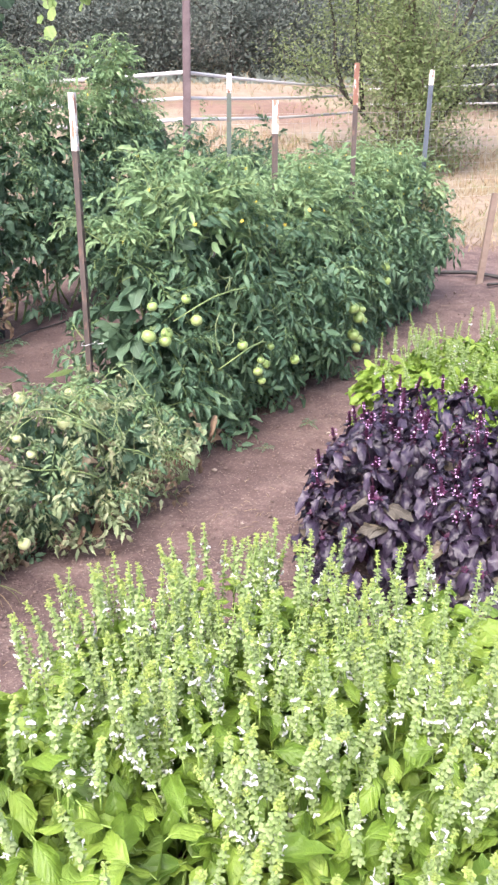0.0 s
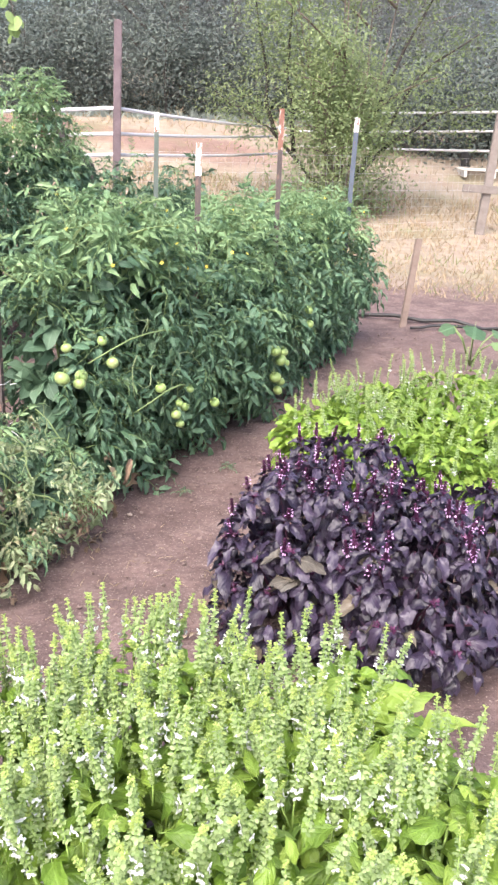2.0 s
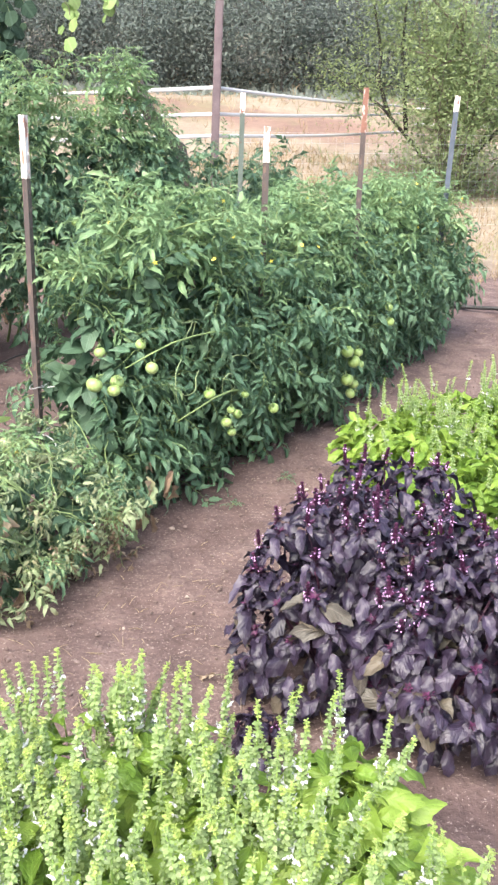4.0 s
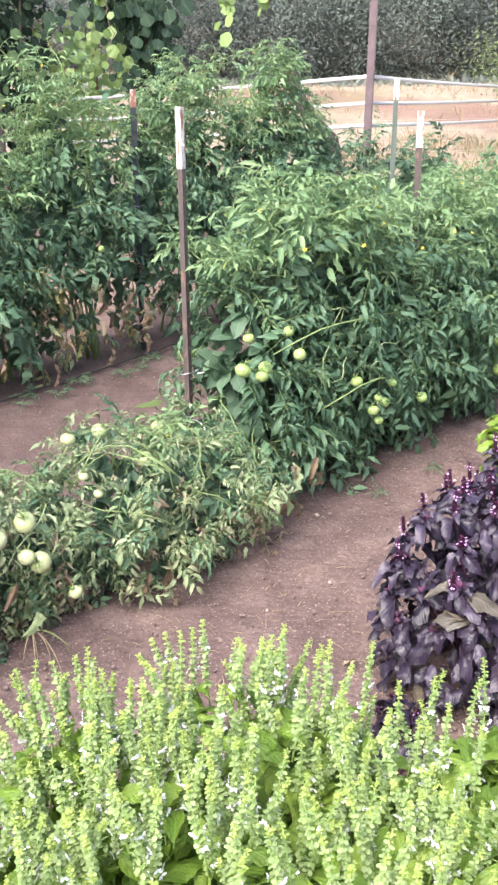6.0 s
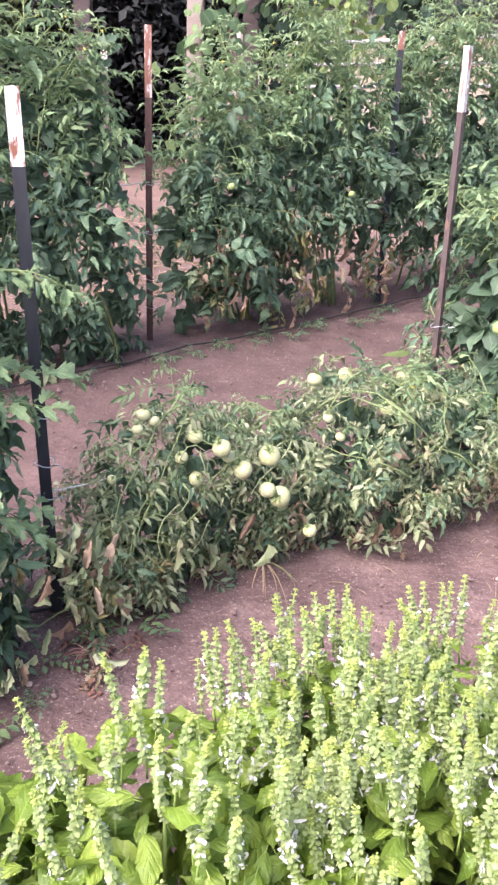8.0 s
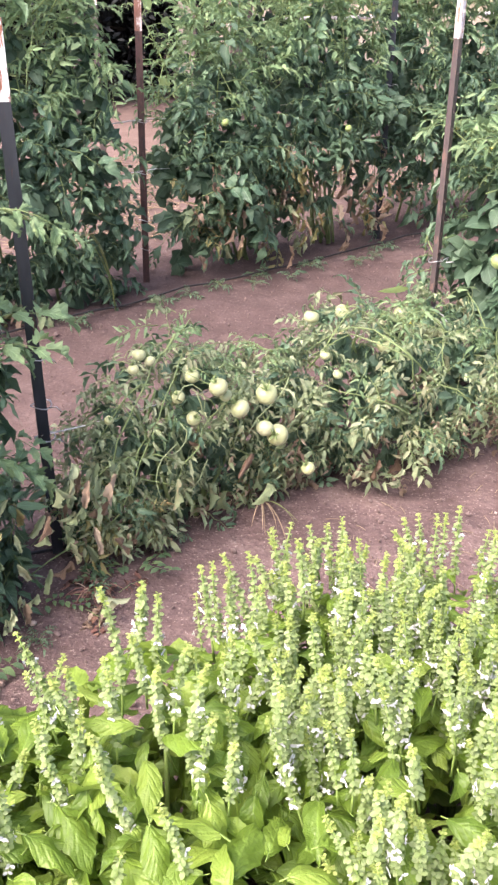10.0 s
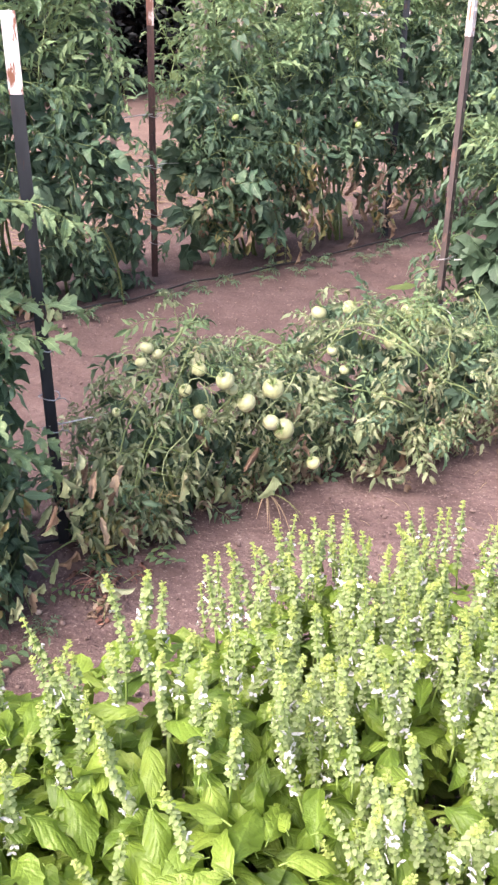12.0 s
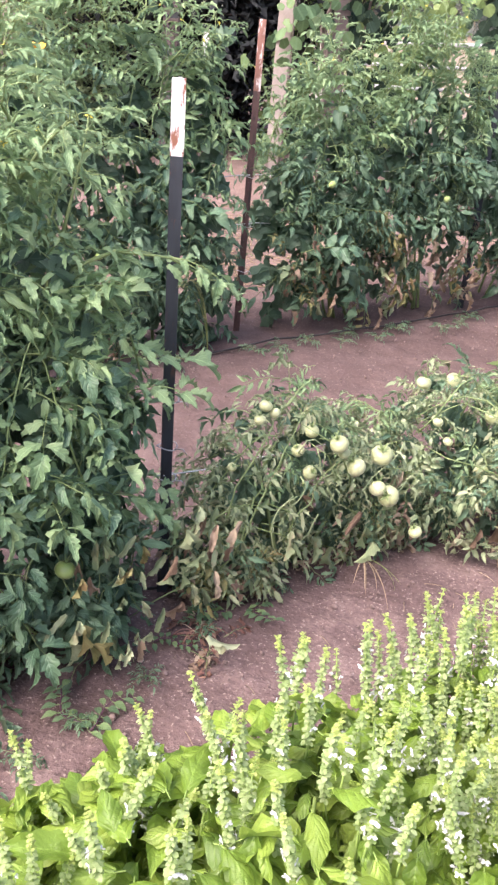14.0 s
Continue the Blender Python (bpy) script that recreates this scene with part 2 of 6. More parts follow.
def soil_material():
    k = Nodes("garden_ground")
    p = k.place()
    big, mid, fine = k.noise(p, 0.9, 4.0), k.noise(p, 6.0, 5.0), k.noise(p, 60.0, 4.0, 0.7)
    mix = k.math("ADD", k.math("MULTIPLY", big, 0.3), k.math("ADD", k.math("MULTIPLY", mid, 0.4), k.math("MULTIPLY", fine, 0.3)))
    earth = k.ramp(mix, (0.34, (0.066, 0.043, 0.042)), (0.5, (0.138, 0.094, 0.089)), (0.66, (0.265, 0.19, 0.175)))
    grit = k.ramp(k.noise(p, 120.0, 2.0), (0.63, 0.0), (0.69, 1.0))
    earth = k.mix(k.math("MULTIPLY", grit, 0.5), earth, (0.5, 0.42, 0.37))
    field = k.ramp(mix, (0.3, (0.185, 0.145, 0.11)), (0.5, (0.28, 0.225, 0.175)), (0.7, (0.4, 0.34, 0.275)))
    bare = k.ramp(mix, (0.3, (0.14, 0.085, 0.072)), (0.6, (0.25, 0.165, 0.135)))
    sep = k.add("SeparateXYZ")
    k.put(p, sep.inputs[0])
    along = k.math("ADD", k.math("MULTIPLY", sep.outputs[0], DIR[0]), k.math("MULTIPLY", sep.outputs[1], DIR[1]))
    along = k.math("ADD", along, k.math("MULTIPLY", k.math("SUBTRACT", k.noise(p, 1.3, 4.0), 0.5), 2.2))
    dry = k.ramp(k.math("MULTIPLY", along, 0.05), (0.425, 0.0), (0.49, 1.0))
    strip = k.math("MULTIPLY", k.ramp(k.math("MULTIPLY", along, 0.02), (0.316, 0.0), (0.326, 1.0)), k.ramp(k.math("MULTIPLY", along, 0.02), (0.352, 1.0), (0.36, 0.0)))
    across = k.math("ADD", k.math("MULTIPLY", sep.outputs[0], SIDE[0]), k.math("MULTIPLY", sep.outputs[1], SIDE[1]))
    left = k.ramp(k.math("MULTIPLY", across, -0.1), (0.5, 0.0), (0.68, 1.0))
    field = k.mix(k.math("MULTIPLY", strip, left), field, bare)
    weedy = k.ramp(k.noise(p, 0.55, 5.0, 0.65), (0.5, 0.0), (0.62, 1.0))
    field = k.mix(k.math("MULTIPLY", weedy, 0.55), field, (0.19, 0.175, 0.1))
    scuffed = k.ramp(k.noise(p, 1.6, 5.0, 0.65), (0.52, 0.0), (0.64, 1.0))
    field = k.mix(k.math("MULTIPLY", scuffed, 0.5), field, (0.24, 0.16, 0.13))
    behind = k.ramp(k.math("MULTIPLY_ADD", across, -0.1, k.math("MULTIPLY", k.noise(p, 2.0, 4.0), 0.25)), (0.53, 0.0), (0.6, 1.0))
    col = k.mix(k.math("MULTIPLY", behind, 0.5), earth, (0.225, 0.155, 0.13))
    # Darker soil in a band between the two tomato rows.
    edge = k.math("MULTIPLY_ADD", across, -0.1, k.math("MULTIPLY", k.math("SUBTRACT", k.noise(p, 4.0, 4.0), 0.5), 0.05))
    dark_band = k.math("MULTIPLY", k.ramp(edge, (0.205, 0.0), (0.235, 1.0)), k.ramp(edge, (0.365, 1.0), (0.395, 0.0)))
    col = k.mix(k.math("MULTIPLY", dark_band, 0.5), col, (0.075, 0.05, 0.048))
    col = k.mix(dry, col, field)
    k.bump(k.math("ADD", k.math("MULTIPLY", mid, 0.6), k.math("ADD", k.math("MULTIPLY", fine, 0.4), k.math("MULTIPLY", k.noise(p, 22.0, 3.0), 0.8))), 0.8, 0.018)
    return k.done(col, 0.95, 0.0, 0.2)


# ---------------------------------------------------------------- rows of the garden
DIR = Vector((0.62, 0.785)).normalized()
SIDE = Vector((DIR.y, -DIR.x))
ORIGIN = Vector((-0.73, 2.13))
HEAD = math.degrees(math.atan2(DIR.y, DIR.x))
SOIL = soil_material()
rng = np.random.default_rng(7)


def at(s, n, z=0.0):
    """A place: s metres along the rows, n metres across them towards the basil."""
    p = ORIGIN + DIR * s + SIDE * n
    return Vector((p.x, p.y, z))


def rise(x, y):
    """The ground's height: flat in the garden, a low bank beyond the paddock fence."""
    d = math.hypot(x, y)
    if d < 10:
        return 0.0
    return 0.012 * (d - 10) ** 2 if d < 20 else 1.2 + 0.06 * (d - 20)


# ---------------------------------------------------------------- mesh helpers
class Geo:
    """Vertices, faces, material slots and leaf coordinates of a mesh in the making."""

    def __init__(self):
        self.v, self.f, self.m, self.uv = [], [], [], []

    def add(self, v, f, uv=None, slot=0, m=None):
        v = np.asarray(v, float)
        if m is not None:
            a = np.array(m)
            v = v @ a[:3, :3].T + a[:3, 3]
        base = len(self.v)
        self.v.extend(map(tuple, v))
        self.f.extend(tuple(i + base for i in q) for q in f)
        self.m.extend([slot] * len(f))
        self.uv.extend([(0.5, 0.5)] * len(v) if uv is None else uv)
        return self

    def join(self, other, m, slot=None):
        v = np.asarray(other.v, float)
        a = np.array(m)
        base = len(self.v)
        self.v.extend(map(tuple, v @ a[:3, :3].T + a[:3, 3]))
        self.f.extend(tuple(i + base for i in q) for q in other.f)
        self.m.extend(other.m if slot is None else [slot] * len(other.f))
        self.uv.extend(other.uv)
        return self

    def mesh(self, name, *mats, smooth=True):
        me = bpy.data.meshes.new(name)
        me.from_pydata(self.v, [], self.f)
        for mat in mats:
            me.materials.append(mat)
        me.polygons.foreach_set("material_index", self.m)
        me.polygons.foreach_set("use_smooth", [smooth] * len(self.f))
        idx = np.empty(len(me.loops), int)
        me.loops.foreach_get("vertex_index", idx)
        me.uv_layers.new(name="leaf").data.foreach_set("uv", np.asarray(self.uv, float)[idx].ravel())
        me.update()
        return me


def part(name, data, parent, m=None, label=""):
    """One mesh object under a thing or a part."""
    ob = new(name, data)
    ob.parent = parent
    if m is not None:
        ob.matrix_basis = m
    return tagged(ob, label)


def empty(name, place, label, category, group="", turn=0.0):
    ob = new(name)
    ob.empty_display_size = 0.1
    ob.matrix_basis = pose(*place, 0, 0, turn)
    return tagged(ob, label, category, group)


def tube(points, radii, sides=6, cap=True):
    """A tube along points; radii one for each, or one for all."""
    pts = [Vector(p) for p in points]
    radii = [radii] * len(pts) if isinstance(radii, (int, float)) else radii
    v, f = [], []
    for i, p in enumerate(pts):
        t = (pts[min(i + 1, len(pts) - 1)] - pts[max(i - 1, 0)]).normalized()
        a = t.cross(Vector((0.31, 0.2, 0.93)))
        a = a.normalized() if a.length > 1e-4 else Vector((1, 0, 0))
        b = t.cross(a)
        for k in range(sides):
            w = 2 * math.pi * k / sides
            v.append(p + (a * math.cos(w) + b * math.sin(w)) * radii[i])
    for i in range(len(pts) - 1):
        for k in range(sides):
            n = (k + 1) % sides
            f.append((i * sides + k, i * sides + n, (i + 1) * sides + n, (i + 1) * sides + k))
    if cap:
        f += [tuple(range(sides))[::-1], tuple(range(len(v) - sides, len(v)))]
    return v, f


def tube_geo(points, radii, sides=6):
    return Geo().add(*tube(points, radii, sides))


def curve_points(a, b, sag=0.0, n=8, wob=0.0, r=None):
    a, b = Vector(a), Vector(b)
    out = []
    for i in range(n + 1):
        t = i / n
        p = a.lerp(b, t)
        p.z -= sag * 4 * t * (1 - t)
        if wob and r is not None and 0 < i < n:
            p += Vector(r.normal(0, wob, 3))
        out.append(p)
    return out


def frame_of(y, up, place=(0, 0, 0), size=1.0):
    """A pose whose y axis points along y and whose z axis leans to up."""
    y = Vector(y).normalized()
    x = y.cross(Vector(up))
    x = x.normalized() if x.length > 1e-4 else Vector((1, 0, 0))
    z = x.cross(y)
    m = Matrix((x, y, z)).transposed().to_4x4() @ Matrix.Diagonal((size, size, size, 1))
    m.translation = Vector(place)
    return m


def blade(length, width, nl=6, nw=4, fold=0.25, droop=0.5, a=0.6, b=0.9, teeth=0.0, wave=0.0, twist=0.0, r=None):
    """A leaf along +y from the origin, facing +z: cupped, bent and with a toothed edge."""
    peak = (a / (a + b)) ** a * (b / (a + b)) ** b
    v, uv, f = [], [], []
    y = z = 0.0
    ph = 0.0 if r is None else r.uniform(0, 6.28)
    for i in range(nl + 1):
        t = i / nl
        ang = droop * t * 1.4
        if i:
            y += math.cos(ang) * length / nl
            z -= math.sin(ang) * length / nl
        tt = min(max(t, 0.03), 0.985)
        w = width / 2 * (tt**a * (1 - tt) ** b) / peak
        if teeth and 0 < i < nl:
            w *= 1 + teeth * ((-1.1, 0.3, 1.0)[i % 3] if nl > 11 else (1 if i % 2 else -1))
        for j in range(nw + 1):
            u = 2 * j / nw - 1
            x = u * w
            zz = z + fold * abs(u) * w + wave * w * math.sin(t * 9 + ph + (2 if u > 0 else 0)) * abs(u)
            c, s = math.cos(twist * t), math.sin(twist * t)
            ahead = ((-0.3, 0.3, 0.9)[i % 3] if nl > 11 else (0.55 if i % 2 else -0.2)) * abs(u) * length / nl * min(1.0, 4 * teeth) if 0 < i < nl else 0.0
            v.append((x * c - (zz - z) * s, y + ahead, z + x * s + (zz - z) * c))
            uv.append((0.5 + u * 0.5, t))
    for i in range(nl):
        for j in range(nw):
            k = i * (nw + 1) + j
            f.append((k, k + 1, k + nw + 2, k + nw + 1))
    return v, f, uv


def tomato_leaf(r, length=0.17, curl=0.0, pairs=3, young=False, fine=8, broad=1.0):
    """A compound leaf: a bent rachis with paired, toothed leaflets and small ones between."""
    g = Geo()
    droop = r.uniform(0.4, 1.1) + curl * 0.6
    n_seg = 7 if fine > 5 else 4
    pts, y, z = [], 0.0, 0.0
    for i in range(n_seg + 1):
        pts.append(Vector((r.normal(0, 0.003), y, z)))
        ang = -0.3 + droop * i / n_seg * 1.4
        y += math.cos(ang) * length / n_seg
        z -= math.sin(ang) * length / n_seg
    g.add(*tube(pts, np.linspace(0.0026, 0.0008, n_seg + 1).tolist(), 3, False), slot=1)
    size = length * (0.37 if not young else 0.34)

    def spot(t):
        q = min(max(t, 0.0), 0.999) * n_seg
        return pts[int(q)].lerp(pts[int(q) + 1], q - int(q))

    def leaflet(t, side, k):
        roll = r.uniform(0.2, 1.0) * (1 if r.random() < 0.7 else -0.6) + curl * r.uniform(0.6, 2.4)
        L = size * k * r.uniform(0.8, 1.2)
        W = L * r.uniform(0.3, 0.41) * broad * (1 - 0.3 * curl)
        v, f, uv = blade(L, W, fine, 2, roll, r.uniform(0.1, 0.9) + curl * r.uniform(0.2, 1.5), 0.55, 1.15, {5: 0.12, 8: 0.14, 13: 0.2, 14: 0.06}[fine], 0.4, r.normal(0, 0.25 + curl), r)
        d = Vector((side, r.uniform(0.35, 1.0), r.uniform(-0.55, 0.35))) if side else Vector((r.normal(0, 0.2), 1, -0.5 - 0.4 * curl))
        up = Vector((r.normal(0, 0.28), r.normal(0, 0.28), 1))
        p = spot(t)
        q = p + Vector((side * 0.007, 0.002, 0.0))
        g.add(v, f, uv, 0, frame_of(d, up, q))

    for n in range(pairs):
        t = 0.28 + 0.6 * n / max(1, pairs - 1) + r.normal(0, 0.02)
        k = (0.72, 0.92, 0.95, 0.75, 0.6)[min(n, 4)]
        for side in (-1, 1):
            leaflet(t + r.normal(0, 0.02), side, k)
            if r.random() < 0.5 and fine > 5:
                leaflet(t - 0.08, side, 0.3)
    leaflet(1.0, 0, 1.05)
    return g


def simple_leaf(r, length, width, fold=0.35, droop=0.7, wave=0.12, nl=7, nw=4, a=0.65, b=0.85, teeth=0.0, stalk=0.012):
    g = Geo()
    v, f, uv = blade(length, width, nl, nw, fold, droop, a, b, teeth, wave, r.normal(0, 0.15), r)
    g.add(v, f, uv, 0, pose(0, stalk, 0))
    g.add(*tube([(0, 0, 0), (0, stalk * 1.3, 0.0)], 0.0015, 3, False), slot=1)
    return g


def scatter_mesh(name, places, kinds, mats, parent, label=""):
    """Leaves beyond counting, joined into one mesh."""
    g = Geo()
    for m, k in places:
        g.join(kinds[k], m)
    ob = part(name, g.mesh(name, *mats), parent, None, label)
    return tagged(ob, kind="stuff")


# leaf shapes that the plants share
LEAF_I = []
for _ in range(5):
    inner_leaf = Geo()
    for d in ((-1, 0.6, -0.2), (1, 0.5, -0.3), (0.1, 1, -0.5), (-0.9, 0.1, -0.5)):
        inner_leaf.add(*blade(0.095, 0.056, 4, 2, 0.3, 0.7, 0.55, 0.9, 0.15, 0.2, 0.2, rng), 0, frame_of(d, (rng.normal(0, 0.4), rng.normal(0, 0.4), 1), (0, 0.05, 0)))
    LEAF_I.append(inner_leaf)
LEAF_T = [tomato_leaf(rng, rng.uniform(0.16, 0.215), rng.uniform(0.1, 0.5), 4, broad=rng.uniform(0.8, 1.05)) for _ in range(10)]
LEAF_L = [tomato_leaf(rng, rng.uniform(0.19, 0.23), 0.1, 3, fine=14, broad=1.3) for _ in range(5)]
LEAF_G = [tomato_leaf(rng, rng.uniform(0.18, 0.23), rng.uniform(0.05, 0.3), 3, fine=13, broad=rng.uniform(1.0, 1.25)) for _ in range(6)]
LEAF_S = [tomato_leaf(rng, rng.uniform(0.15, 0.2), rng.uniform(0.1, 0.6), 4, fine=5, broad=rng.uniform(0.75, 1.0)) for _ in range(8)]
LEAF_C = [tomato_leaf(rng, rng.uniform(0.14, 0.18), 0.7, 3, broad=1.5) for _ in range(8)]
LEAF_Y = [tomato_leaf(rng, rng.uniform(0.13, 0.18), 0.3, 4, True, broad=0.8) for _ in range(6)]
LEAF_YS = [tomato_leaf(rng, rng.uniform(0.14, 0.19), 0.3, 3, True, fine=5, broad=0.8) for _ in range(6)]
M_T = [g.mesh("tomato_leaf", TOMATO, STEM) for g in LEAF_T]
# Leaf meshes in the colour that has shade painted in.
M_D = [g.mesh("shade_painted_leaf", TOMATO_SHADED, STEM) for g in LEAF_L + LEAF_T[:3]]
M_L = [g.mesh("broad_leaf", TOMATO, STEM) for g in LEAF_L]
M_Y = [g.mesh("young_leaf", TOMATO_TOP, STEM) for g in LEAF_Y + LEAF_T[:2]]
M_G = [g.mesh("large_leaf", TOMATO, STEM) for g in LEAF_G]
# Large leaves again, with sunlight put into the colour.
M_GY = [g.mesh("large_leaf", TOMATO_TOP, STEM) for g in LEAF_G]
LEAF_H = []
for _ in range(7):
    hanging = Geo()
    hanging.add(*blade(rng.uniform(0.065, 0.1), rng.uniform(0.02, 0.028), 12, 4, rng.uniform(1.0, 2.6), rng.uniform(0.0, 0.9), 0.5, 0.6, 0.12, 0.9, rng.normal(0, 0.9), rng))
    LEAF_H.append(hanging)
M_W = [g.mesh("wilted_leaf", WILTED, STEM) for g in LEAF_C]
M_B = [g.mesh("dead_leaf", DEAD, STEM) for g in LEAF_C]
M_O = [g.mesh("yellowed_leaf", YELLOWED, STEM) for g in LEAF_C[:3] + LEAF_T[:2]]
M_HD = [g.mesh("dried_leaf", DEAD) for g in LEAF_H[:5]]
M_HW = [g.mesh("withered_leaf", WILTED) for g in LEAF_H]
M_HO = [g.mesh("yellowed_leaf", YELLOWED) for g in LEAF_H[:4]]
M_RED = [g.mesh("reddish_dead_leaf", DEAD_RED, STEM) for g in LEAF_C[:4]]
M_C = [g.mesh("curled_leaf", TOMATO, STEM) for g in LEAF_C]


def fruit_geo(r, lobes=0.04):
    g = Geo()
    v, f, uv = [], [], []
    nu, nv = 14, 9
    k = int(r.integers(4, 7))
    for j in range(nv + 1):
        th = math.pi * j / nv
        for i in range(nu):
            ph = 2 * math.pi * i / nu
            q = 1 + lobes * math.cos(k * ph) * abs(math.cos(th)) * math.sin(th)
            v.append((math.sin(th) * math.cos(ph) * q, math.sin(th) * math.sin(ph) * q, math.cos(th) * 0.86 - 0.14 * math.exp(-(th / 0.35) ** 2)))
            uv.append((i / nu, 1 - j / nv))
    for j in range(nv):
        for i in range(nu):
            n = (i + 1) % nu
            f.append((j * nu + i, (j + 1) * nu + i, (j + 1) * nu + n, j * nu + n))
    return g.add(v, f, uv)


def calyx_geo(r):
    g = Geo()
    for i in range(5):
        v, f, uv = blade(0.95, 0.22, 4, 2, 0.2, -0.6, 0.4, 1.2)
        g.add(v, f, uv, 0, frame_of((math.cos(i * 1.257), math.sin(i * 1.257), 0.35), (0, 0, 1), (0, 0, 0.72)))
    g.add(*tube([(0, 0, 0.7), (0.1, 0, 1.2), (0.5, 0.1, 1.6)], [0.09, 0.07, 0.06], 4))
    return g


FRUITS = [fruit_geo(rng, x) for x in (0.02, 0.05, 0.09)]
M_GREEN = [g.mesh("tomato", GREEN_FRUIT) for g in FRUITS]
M_PALE = [g.mesh("tomato", PALE_FRUIT) for g in FRUITS]
M_CALYX = calyx_geo(rng).mesh("calyx", STEM)
star = Geo()
for i in range(5):
    star.add(*blade(0.012, 0.005, 3, 2, 0.1, -0.5), 0, frame_of((math.cos(i * 1.257), math.sin(i * 1.257), -0.3), (0, 0, 1)))
star.add(*tube([(0, 0, 0), (0, 0, -0.008)], [0.002, 0.0008], 4))
M_STAR = star.mesh("tomato_flower", YELLOW)


def add_hanging(plant, r, count, s0, s1, n0, n1, z0, z1, pools, size=1.0):
    """Withered leaves that hang from the plant's lower stems."""
    inv = plant.matrix_basis.inverted()
    for _ in range(count):
        p = at(r.uniform(s0, s1), r.uniform(n0, n1), r.uniform(z0, z1))
        pool = pools[int(r.integers(len(pools)))]
        y = Vector((r.normal(0, 0.35), r.normal(0, 0.35), -1))
        up = Vector((SIDE.x + r.normal(0, 0.7), SIDE.y + r.normal(0, 0.7), 0.1))
        part("withered_leaf", pool[int(r.integers(len(pool)))], plant, frame_of(y, up, inv @ p, size * r.uniform(0.7, 1.15)))


def add_stems(plant, r, count, s0, s1, n0, n1, z0, z1):
    """Thin pale stems that arch and curl over the outside of a plant."""
    inv = plant.matrix_basis.inverted()
    for _ in range(count):
        s, n, z = r.uniform(s0, s1), r.uniform(n0, n1), r.uniform(z0, z1)
        go, turn = r.uniform(0, 6.28), r.normal(0, 0.45)
        pts = []
        for _ in range(8):
            pts.append(inv @ at(s, n, z))
            s, z, n = s + 0.026 * math.cos(go), z + 0.024 * math.sin(go) - 0.004, n + r.normal(0.003, 0.006)
            go += turn
        part("stem", tube_geo(pts, np.linspace(0.0022, 0.001, 8).tolist(), 5).mesh("stem", PALE_STEM), plant, None, "thin pale curling stem")


def add_fruit(plant, r, places, meshes):
    inv = plant.matrix_basis.inverted()
    for s, n, z, rad in places:
        m = inv @ Matrix.Translation(at(s, n, z)) @ pose(0, 0, 0, r.normal(0, 25), r.normal(0, 25), r.uniform(0, 360))
        ob = part("tomato", meshes[int(r.integers(len(meshes)))], plant, m @ Matrix.Diagonal((rad, rad, rad, 1)))
        part("calyx", M_CALYX, ob)


